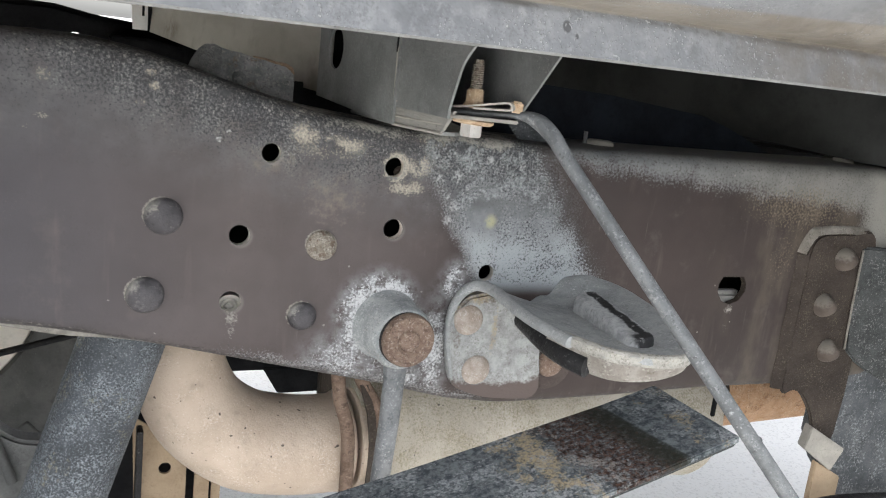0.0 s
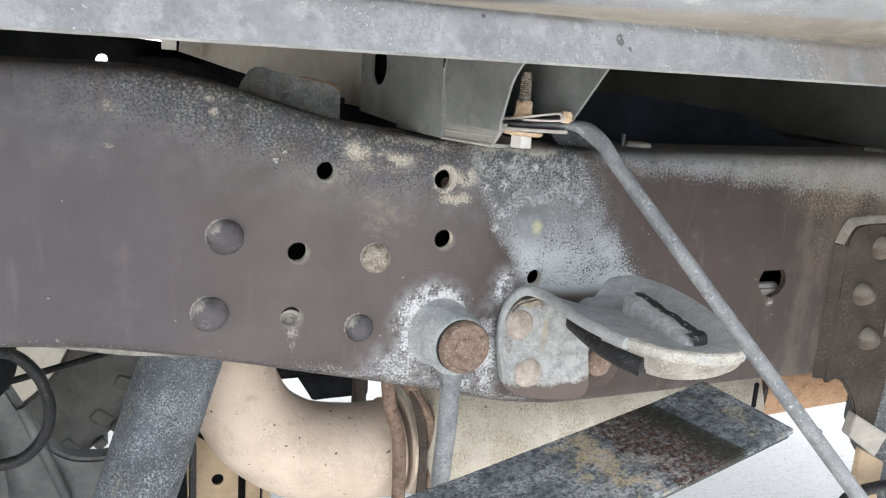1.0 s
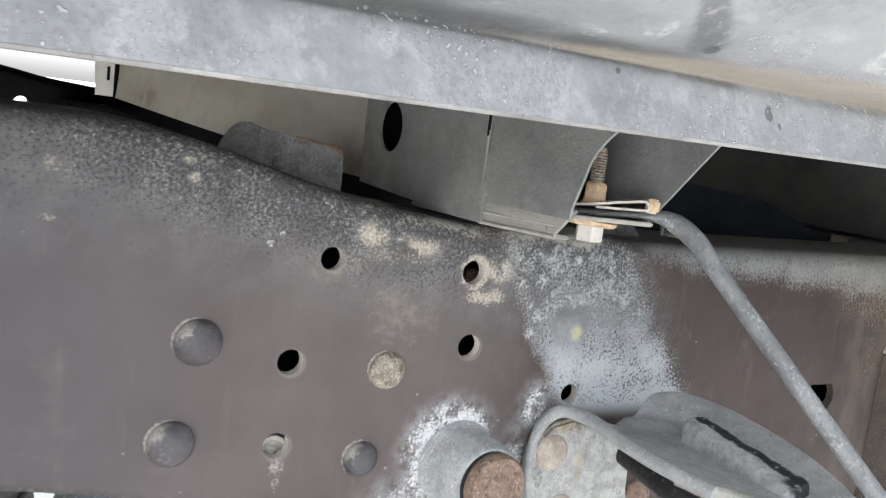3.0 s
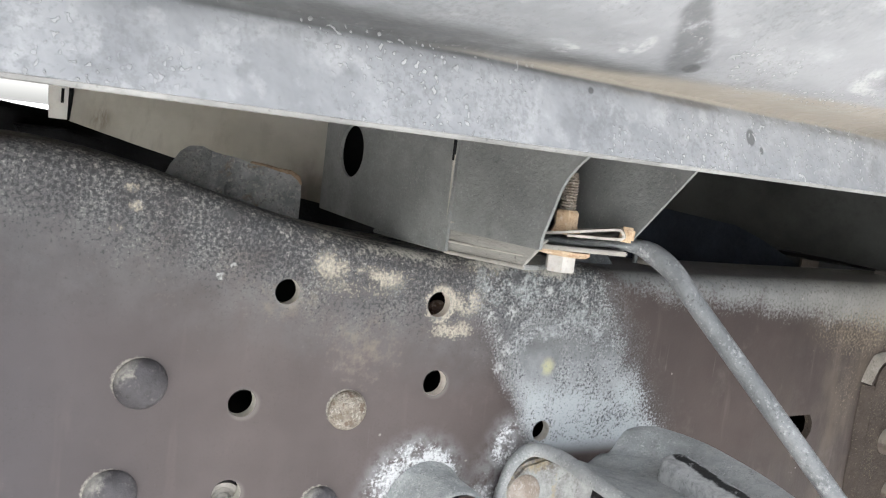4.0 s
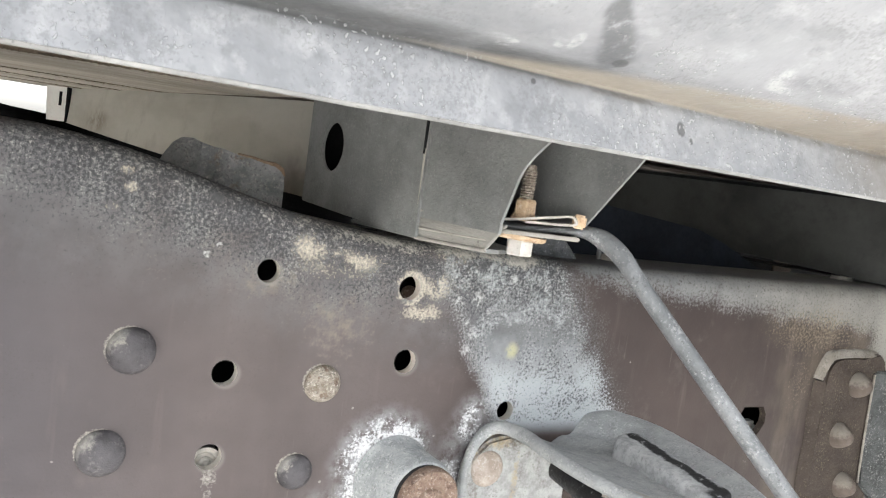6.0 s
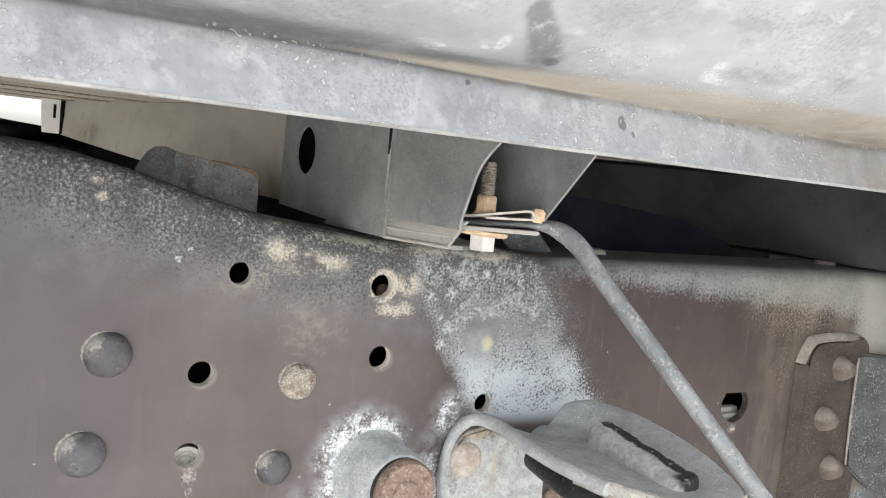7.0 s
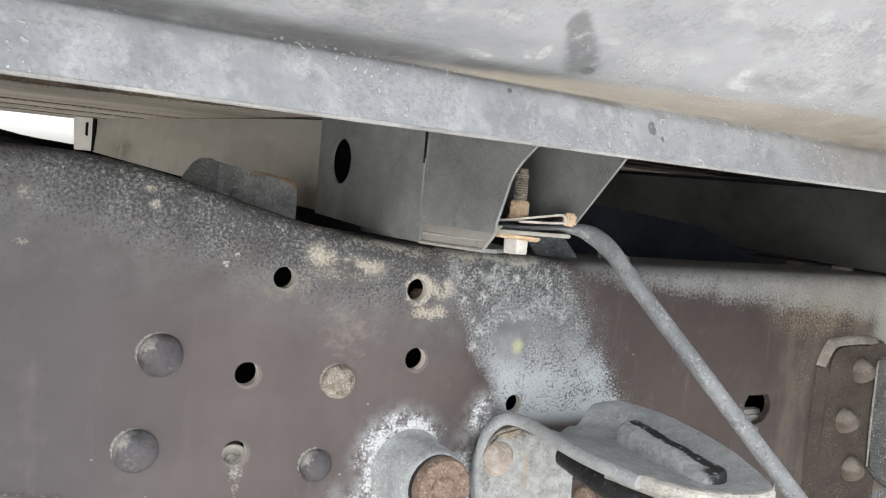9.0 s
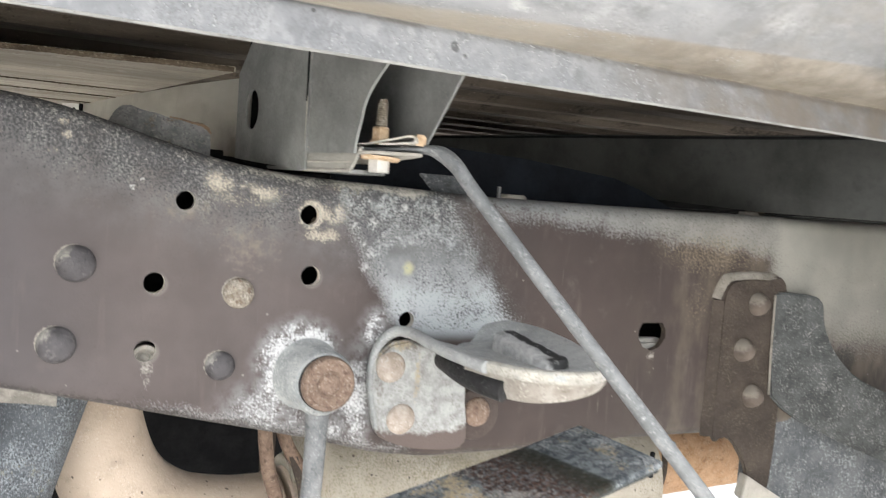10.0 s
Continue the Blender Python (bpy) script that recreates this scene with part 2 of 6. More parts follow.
    col = n.mix(n.math("MULTIPLY", n.grains(near, 460, 5.0, 0.80, 3.0), 0.78), col, (0.205, 0.170, 0.118))
    shelf_dust = n.math("MULTIPLY", n.math("MULTIPLY", n.span(below, 0.000, 0.012, 1.0, 0.0), n.math("MULTIPLY", n.span(wx, -0.02, 0.03), n.span(wx, 0.17, 0.21, 1.0, 0.0))), n.span(n.noise(46, 5, 0.65), 0.30, 0.58, 0.4, 1.0))
    col = n.mix(n.math("MULTIPLY", n.grains(n.math("MULTIPLY", shelf_dust, 1.3), 520, 4.0, 0.80, 4.0), 0.85), col, (0.42, 0.402, 0.358))
    # cream deposit
    cream = n.any(n.blob((0.022, 0, 0.674), (0.023, 1, 0.016), 0.1), n.blob((0.052, 0, 0.668), (0.036, 1, 0.013), 0.0), n.math("MULTIPLY", n.blob((0.035, 0, 0.671), (0.050, 1, 0.011), 0.0), 0.9), n.blob((0.104, 0, 0.657), (0.022, 1, 0.018), 0.1), n.math("MULTIPLY", n.blob((0.112, 0, 0.675), (0.034, 1, 0.012), 0.0), 0.8), n.blob((0.088, 0, 0.655), (0.0145, 1, 0.0145), 0.6),
                  n.blob((0.097, 0, 0.641), (0.030, 1, 0.012), 0.1), n.math("MULTIPLY", n.blob((-0.136, 0, 0.699), (0.013, 1, 0.011), 0.1), 0.7), n.blob((-0.077, 0, 0.705), (0.007, 1, 0.005), 0.1), n.blob((-0.074, 0, 0.697), (0.007, 1, 0.006), 0.1), n.math("MULTIPLY", n.blob((-0.082, 0, 0.687), (0.007, 1, 0.005), 0.1), 0.8), n.math("MULTIPLY", n.blob((-0.137, 0, 0.674), (0.008, 1, 0.006), 0.1), 0.7), n.math("MULTIPLY", n.blob((-0.145, 0, 0.667), (0.006, 1, 0.005), 0.1), 0.7), n.math("MULTIPLY", n.blob((0.040, 0, 0.664), (0.07, 1, 0.018), 0.0), 0.75))
    col = n.mix(n.math("MULTIPLY", n.grains(n.math("MULTIPLY", cream, n.span(n.noise(70, 4, 0.7), 0.30, 0.56, 0.45, 1.12)), 560, 3.4, 0.77, 4.0), 0.9), col, (0.50, 0.455, 0.370))
    lichen = n.math("MULTIPLY", n.blob((0.1665, 0, 0.6185), (0.0068, 1, 0.0075), 0.2), n.span(n.noise(170, 4, 0.7), 0.34, 0.52))
    col = n.mix(n.math("MULTIPLY", lichen, 0.85), col, (0.40, 0.385, 0.235))
    rust = n.any(n.blob((0.098, 0, 0.642), (0.026, 1, 0.012)), n.blob((0.0, 0, 0.655), (0.05, 1, 0.03)), n.blob((0.045, 0, 0.63), (0.06, 1, 0.05)))
    col = n.mix(n.math("MULTIPLY", n.grains(n.math("MULTIPLY", rust, 1.0), 170, 3.2, 0.82, 6.0), 0.7), col, (0.225, 0.190, 0.155))
    # crust on the upper edges of the rivets, runs under the holes
    crust = n.any(*[n.blob((rx - 0.15 * r, 0, rz + 0.10 * r), (r * 1.09, 1, r * 1.09), 0.80) for rx, rz, r in RIVETS])
    col = n.mix(n.math("MULTIPLY", n.grains(n.math("MULTIPLY", crust, 1.0), 520, 4.0, 0.76, 4.0), 0.75), col, (0.36, 0.345, 0.295))
    ring = n.any(*[n.blob((hx + 0.0012, 0, hz - 0.0010), (hr + 0.0018, 1, hr + 0.0018), 0.75) for hx, hz, hr in HOLES])
    col = n.mix(n.math("MULTIPLY", ring, 0.22), col, (0.30, 0.285, 0.255))
    drip = n.any(n.blob((-0.0195, 0, 0.546), (0.010, 1, 0.012)), n.math("MULTIPLY", n.blob((-0.0195, 0, 0.537), (0.008, 1, 0.018)), 0.75), n.blob((0.408, 0, 0.547), (0.010, 1, 0.010)), n.math("MULTIPLY", n.blob((0.407, 0, 0.53), (0.012, 1, 0.03)), 0.5))
    col = n.mix(n.math("MULTIPLY", n.grains(n.math("MULTIPLY", drip, 1.1), 420, 4.5, 0.80, 4.0), 0.65), col, (0.40, 0.385, 0.345))
    col = n.mix(n.math("MULTIPLY", n.grains(0.0, 210, 30.0, 0.835, 0.0), 0.6), col, (0.30, 0.285, 0.26))
    col = n.mix(n.grains(n.math("MULTIPLY", hump, 0.35), 48, 16.0, 0.90, 0.0), col, (0.070, 0.072, 0.075))
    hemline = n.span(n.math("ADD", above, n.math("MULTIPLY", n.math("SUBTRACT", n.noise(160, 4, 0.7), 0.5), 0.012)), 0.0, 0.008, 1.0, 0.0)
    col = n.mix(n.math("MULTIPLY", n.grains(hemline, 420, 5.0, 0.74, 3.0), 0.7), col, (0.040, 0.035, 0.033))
    col = n.mix(n.math("MULTIPLY", n.grains(n.math("MULTIPLY", hemline, 0.55), 330, 6.0, 0.76, 3.0), 0.6), col, (0.26, 0.24, 0.21))
    soot = n.blob((0.659, 0, 0.530), (0.030, 1, 0.055), 0.1)
    col = n.mix(n.math("MULTIPLY", n.grains(soot, 420, 5.0, 0.74, 4.0), 0.85), col, (0.030, 0.030, 0.030))
    thin = n.math("MULTIPLY", n.span(n.noise(210, 2, 0.6, (1.0, 1.0, 0.05)), 0.62, 0.74), n.span(n.noise(40, 4), 0.5, 0.65))
    col = n.mix(n.math("MULTIPLY", thin, n.math("MULTIPLY", n.span(x, -0.02, 0.03), 0.35)), col, (0.26, 0.235, 0.215))
    col = n.mix(n.math("MULTIPLY", n.grains(n.span(n.noise(22, 4), 0.35, 0.65, 0.15, 0.40), 560, 4.5, 0.70, 3.0), 0.34), col, (0.045, 0.038, 0.036))
    col = n.mix(n.math("MULTIPLY", n.grains(n.span(n.noise(28, 5, 0.65), 0.40, 0.70, 0.0, 0.40), 480, 5.0, 0.74, 3.0), 0.30), col, (0.175, 0.155, 0.142))
    fine = n.noise(520, 2, 0.7)
    rough = n.span(n.math("ADD", n.any(bloom, crown), n.noise(40, 3)), 0.3, 1.2, 0.46, 0.85)
    return n.done(col, rough, 0.0, n.math("ADD", n.math("MULTIPLY", fine, n.math("ADD", 0.20, bloom)), n.noise(18, 2)), 0.0006, 0.25)


def panel_metal():
    """Dull zinc: an even spangle on the folded face, runs down the slope above it, dust along the fold, dirt and
    painted shade in it.
    """
    n = Nodes("panel_metal")
    x, z = n.axis(0), n.axis(2)
    wob = n.math("SUBTRACT", n.noise(16, 4), 0.5)
    slope = n.span(z, 0.767, 0.771)
    runs = (0.50, 0.85, 0.85)

    def both(scale, detail, rough):
        face, run = n.noise(scale, detail, rough), n.noise(scale, detail, rough, runs)
        return n.math("ADD", face, n.math("MULTIPLY", slope, n.math("SUBTRACT", run, face)))

    col = n.mix(n.span(both(36, 4, 0.6), 0.34, 0.66), (0.180, 0.187, 0.197), (0.244, 0.251, 0.261))
    col = n.mix(n.span(both(105, 4, 0.62), 0.52, 0.70, 0.0, 0.50), col, (0.346, 0.352, 0.360))
    col = n.mix(n.span(both(70, 4, 0.62), 0.56, 0.70, 0.0, 0.45), col, (0.130, 0.135, 0.139))
    col = n.mix(n.math("MULTIPLY", n.grains(n.span(both(42, 3, 0.5), 0.35, 0.65, 0.2, 0.75), 520, 6.0, 0.76, 2.0), 0.42), col, (0.125, 0.129, 0.133))
    rear = n.math("MULTIPLY", n.span(n.math("ADD", x, n.math("MULTIPLY", wob, 0.3)), 0.16, 0.46), n.span(both(20, 5, 0.65), 0.32, 0.62, 0.35, 0.95))
    col = n.mix(n.math("MULTIPLY", rear, 0.75), col, (0.108, 0.107, 0.103))
    # dirt in the fold and the groove's shade, painted as one dark band
    high = n.math("ADD", z, n.math("MULTIPLY", wob, 0.0022))
    grime_shade = n.math("MULTIPLY", n.math("MULTIPLY", n.span(high, 0.7632, 0.7652), n.span(high, 0.7688, 0.7716, 1.0, 0.0)), n.span(x, 0.02, 0.12, 1.0, 0.0))
    col = n.mix(n.math("MULTIPLY", grime_shade, n.span(n.noise(60, 4, 0.65), 0.25, 0.60, 0.55, 0.95)), col, (0.070, 0.072, 0.073))
    # dust gathered along the fold, spreading to the rear
    rise = n.math("SUBTRACT", high, n.math("MULTIPLY", x, 0.040))
    tan = n.math("MULTIPLY", n.math("MULTIPLY", n.span(high, 0.7650, 0.7660), n.span(rise, 0.7665, 0.7685, 1.0, 0.0)), n.span(x, -0.06, 0.03))
    wide = n.math("MULTIPLY", n.span(n.math("ADD", x, n.math("MULTIPLY", wob, 0.5)), 0.24, 0.46), n.span(both(14, 5, 0.62), 0.38, 0.60, 0.0, 0.9))
    wide = n.math("MULTIPLY", wide, n.span(z, 0.766, 0.769))
    col = n.mix(n.math("MULTIPLY", n.any(tan, wide), n.span(n.noise(120, 4, 0.7), 0.15, 0.50, 0.55, 0.92)), col, n.mix(n.span(x, 0.08, 0.30), (0.262, 0.236, 0.198), n.mix(n.span(n.noise(40, 5, 0.65), 0.35, 0.65), (0.150, 0.128, 0.100), (0.245, 0.218, 0.180))))
    # broken darker line along the crease
    rim = n.math("MULTIPLY", n.math("MULTIPLY", n.span(high, 0.7622, 0.7640), n.span(high, 0.7650, 0.7662, 1.0, 0.0)), n.span(n.noise(30, 5, 0.7), 0.44, 0.64))
    col = n.mix(n.math("MULTIPLY", n.math("MULTIPLY", rim, n.span(x, -0.03, 0.03)), 0.7), col, (0.105, 0.098, 0.088))
    # folded face browner towards the rear
    turned = n.math("MULTIPLY", n.span(n.math("ADD", x, n.math("MULTIPLY", wob, 0.25)), 0.17, 0.38), n.span(n.math("ADD", z, n.math("MULTIPLY", wob, 0.010)), 0.7655, 0.7670, 1.0, 0.0))
    col = n.mix(n.math("MULTIPLY", turned, n.span(n.noise(44, 5, 0.7), 0.30, 0.62, 0.15, 0.85)), col, (0.150, 0.130, 0.106))
    # dark splashes, pale drips
    dark = n.any(*[n.blob((0.027 + 0.0030 * k, -0.21, 0.7845 - 0.0018 * k), (0.0058 + 0.0009 * k, 1, 0.0046), 0.45) for k in range(7)], n.math("MULTIPLY", n.blob((-0.058, -0.22, 0.7815), (0.010, 1, 0.008), 0.3), 0.75),
                 n.math("MULTIPLY", n.blob((0.43, -0.19, 0.787), (0.06, 1, 0.012), 0.1), 0.7), n.math("MULTIPLY", n.blob((0.150, -0.2, 0.781), (0.030, 1, 0.0035), 0.2), 0.55), n.math("MULTIPLY", n.blob((0.205, -0.2, 0.786), (0.012, 1, 0.005), 0.2), 0.6))
    dark = n.math("MULTIPLY", dark, n.span(n.noise(190, 4, 0.65), 0.26, 0.50))
    col = n.mix(n.math("MULTIPLY", dark, 0.80), col, (0.082, 0.086, 0.089))
    spot = n.any(n.blob((0.1065, -0.172, 0.7562), (0.0030, 0.1, 0.0036), 0.7), n.blob((0.1125, -0.172, 0.7520), (0.0014, 0.1, 0.0018), 0.5), n.blob((0.0500, -0.197, 0.7722), (0.0042, 0.1, 0.0013), 0.7), n.blob((0.0255, -0.18, 0.7620), (0.0016, 0.1, 0.0014), 0.5))
    col = n.mix(n.math("MULTIPLY", spot, 0.85), col, (0.055, 0.057, 0.058))
    pale = n.any(n.blob((0.0014, -0.2, 0.7706), (0.0050, 1, 0.0010), 0.6), n.blob((0.0190, -0.2, 0.7732), (0.0052, 1, 0.0014), 0.5), n.blob((0.0235, -0.2, 0.7745), (0.0034, 1, 0.0030), 0.5), n.blob((0.134, -0.2, 0.7768), (0.013, 1, 0.0016), 0.5), n.blob((0.128, -0.2, 0.7800), (0.008, 1, 0.005), 0.4), n.math("MULTIPLY", n.blob((0.31, -0.2, 0.795), (0.03, 1, 0.010), 0.0), 0.6))
    col = n.mix(n.math("MULTIPLY", pale, n.span(n.noise(150, 5, 0.7), 0.38, 0.60, 0.0, 0.7)), col, (0.40, 0.405, 0.405))
    # beads of dried water: glint painted as a pale centre, shade as a dark ring
    bead = n.noise(680, 0.0, 0.5)
    where = n.math("MULTIPLY", n.span(n.noise(24, 3), 0.40, 0.58), n.math("MULTIPLY", n.span(x, 0.22, 0.40, 1.0, 0.0), n.any(n.span(z, 0.765, 0.768, 1.0, 0.0), n.math("MULTIPLY", n.span(z, 0.769, 0.771), n.math("MULTIPLY", n.span(z, 0.776, 0.786, 1.0, 0.0), n.span(x, 0.00, 0.05))))))
    col = n.mix(n.math("MULTIPLY", n.math("MULTIPLY", n.span(bead, 0.600, 0.660), where), 0.42), col, (0.120, 0.124, 0.127))
    drop = n.math("MULTIPLY", n.span(bead, 0.685, 0.745), where)
    col = n.mix(n.math("MULTIPLY", drop, 0.65), col, (0.47, 0.475, 0.475))
    bump = n.math("ADD", n.math("ADD", n.noise(170, 2, 0.5), n.math("MULTIPLY", n.noise(24, 2), 1.6)), n.math("MULTIPLY", drop, 0.5))
    return n.done(col, n.span(both(40, 3, 0.5), 0.3, 0.7, 0.40, 0.60), 0.0, bump, 0.0007, 0.5)


def concrete():
    n = Nodes("concrete")
    col = n.mix(n.span(n.noise(0.7, 4), 0.35, 0.65), (0.72, 0.705, 0.675), (0.79, 0.775, 0.745))
    col = n.mix(n.span(n.noise(150, 2, 0.6), 0.52, 0.66, 0.0, 0.40), col, (0.44, 0.425, 0.405))
    col = n.mix(n.span(n.noise(110, 2, 0.6), 0.56, 0.68), col, (0.76, 0.75, 0.735))
    return n.done(col, 0.85, 0.0, n.noise(160, 3, 0.6), 0.0014, 0.3)


def hanger_rivet():
    """Brown rivet; dust and the light from the upper left are painted pale on those faces."""
    n = Nodes("hanger_rivet")
    col = n.mix(n.span(n.noise(60, 4), 0.35, 0.65), (0.075, 0.060, 0.050), (0.115, 0.094, 0.078))
    # pale tone by facing: some dust, and the lit side put into the colour
    dust = n.span(n.math("ADD", n.facing((-0.65, -0.15, 0.75)), n.math("MULTIPLY", n.math("SUBTRACT", n.noise(300, 4, 0.7), 0.5), 0.9)), 0.45, 0.95)
    col = n.mix(n.math("MULTIPLY", dust, 0.60), col, (0.255, 0.235, 0.200))
    return n.done(col, 0.8, 0.0, n.noise(380, 3, 0.7), 0.0008, 0.3)


def wall_paint():
    """Dusty beige paint; soiling and painted shade low beside the bend, rust by the far end."""
    n = Nodes("wall_paint")
    y, z = n.axis(1), n.axis(2)
    col = n.mix(n.span(n.noise(9, 4, 0.6, (0.4, 1, 3)), 0.35, 0.65), (0.46, 0.442, 0.384), (0.55, 0.53, 0.468))
    col = n.mix(n.span(n.noise(30, 5, 0.65), 0.50, 0.72, 0.0, 0.5), col, (0.36, 0.34, 0.29))
    # staining and the recess's shade by the bend, painted as one dark tone
    soil_shade = n.math("MULTIPLY", n.span(n.math("ADD", y, n.math("MULTIPLY", n.noise(20, 4), 0.08)), 0.150, 0.250, 1.0, 0.0), n.span(n.math("ADD", z, n.math("MULTIPLY", n.noise(34, 5, 0.65), 0.03)), 0.715, 0.745, 1.0, 0.25))
    col = n.mix(n.math("MULTIPLY", soil_shade, 0.85), col, n.mix(n.span(n.noise(60, 4), 0.4, 0.6), (0.085, 0.070, 0.058), (0.15, 0.128, 0.105)))
    rust = n.math("MULTIPLY", n.blob((0.0, 0.54, 0.727), (0.2, 0.05, 0.018), 0.1), n.span(n.noise(50, 4, 0.7), 0.36, 0.6))
    col = n.mix(n.math("MULTIPLY", rust, 0.8), col, (0.20, 0.145, 0.095))
    return n.done(col, 0.6, 0.0, n.noise(120, 3, 0.6), 0.0004, 0.35)


def rivet_paint():
    n = Nodes("rivet_paint")
    col = n.mix(n.span(n.noise(70, 4), 0.35, 0.65), (0.046, 0.043, 0.046), (0.080, 0.076, 0.080))
    col = n.mix(n.math("MULTIPLY", n.grains(n.span(n.noise(120, 4, 0.65), 0.40, 0.64, 0.1, 0.7), 640, 5.0, 0.76, 3.0), 0.7), col, (0.155, 0.148, 0.145))
    col = n.mix(n.span(n.noise(210, 4, 0.7), 0.56, 0.70, 0.0, 0.6), col, (0.030, 0.027, 0.028))
    crust = n.any(*[n.blob((rx - 0.70 * r, 0, rz + 0.60 * r), (r * 0.75, 1, r * 0.75), 0.2) for rx, rz, r in RIVETS])
    col = n.mix(n.math("MULTIPLY", n.grains(n.math("MULTIPLY", crust, 0.9), 420, 5.0, 0.77, 4.0), 0.7), col, (0.36, 0.345, 0.30))
    # light on the upper-left faces, painted as a paler tone
    lit_side = n.span(n.math("ADD", n.facing((-0.75, -0.25, 0.60)), n.math("MULTIPLY", n.math("SUBTRACT", n.noise(260, 4, 0.7), 0.5), 0.7)), 0.62, 0.98)
    col = n.mix(n.math("MULTIPLY", lit_side, 0.65), col, (0.27, 0.262, 0.245))
    g = n.noise(320, 3, 0.7)
    return n.done(col, n.span(g, 0.3, 0.7, 0.46, 0.66), 0.0, g, 0.0007, 0.28)


def base_metal():
    n = Nodes("base_plate")
    z = n.math("ADD", n.axis(2), n.math("MULTIPLY", n.math("SUBTRACT", n.noise(60, 4), 0.5), 0.02))
    col = n.mix(n.span(n.noise(130, 5, 0.7), 0.32, 0.68), (0.240, 0.246, 0.240), (0.385, 0.394, 0.388))
    col = n.mix(n.math("MULTIPLY", n.grains(n.span(n.noise(70, 4, 0.65), 0.35, 0.65, 0.25, 0.75), 640, 6.0, 0.76, 3.0), 0.62), col, (0.135, 0.128, 0.114))
    soil_shade = n.any(n.blob((0.147, 0, 0.560), (0.016, 1, 0.020), 0.1), n.blob((0.168, 0, 0.563), (0.030, 1, 0.012), 0.1), n.math("MULTIPLY", n.blob((0.146, 0, 0.525), (0.008, 1, 0.035), 0.1), 0.8))
    col = n.mix(n.math("MULTIPLY", n.grains(n.math("MULTIPLY", soil_shade, 1.1), 380, 4.0, 0.78, 5.0), 0.8), col, (0.105, 0.082, 0.060))
    ochre = n.any(n.blob((0.1425, 0, 0.560), (0.010, 1, 0.030), 0.1), n.blob((0.176, 0, 0.535), (0.006, 1, 0.035), 0.1), n.blob((0.160, 0, 0.562), (0.020, 1, 0.010), 0.1))
    col = n.mix(n.math("MULTIPLY", n.grains(ochre, 260, 4.0, 0.76, 4.0), 0.7), col, (0.34, 0.27, 0.15))
    col = n.mix(n.span(n.math("ADD", z, n.math("MULTIPLY", n.math("SUBTRACT", n.noise(420, 3, 0.7), 0.5), 0.012)), 0.4925, 0.4985, 1.0, 0.0), col, (0.100, 0.078, 0.070))
    g = n.noise(380, 3, 0.7)
    return n.done(col, 0.7, 0.0, g, 0.0006, 0.35)


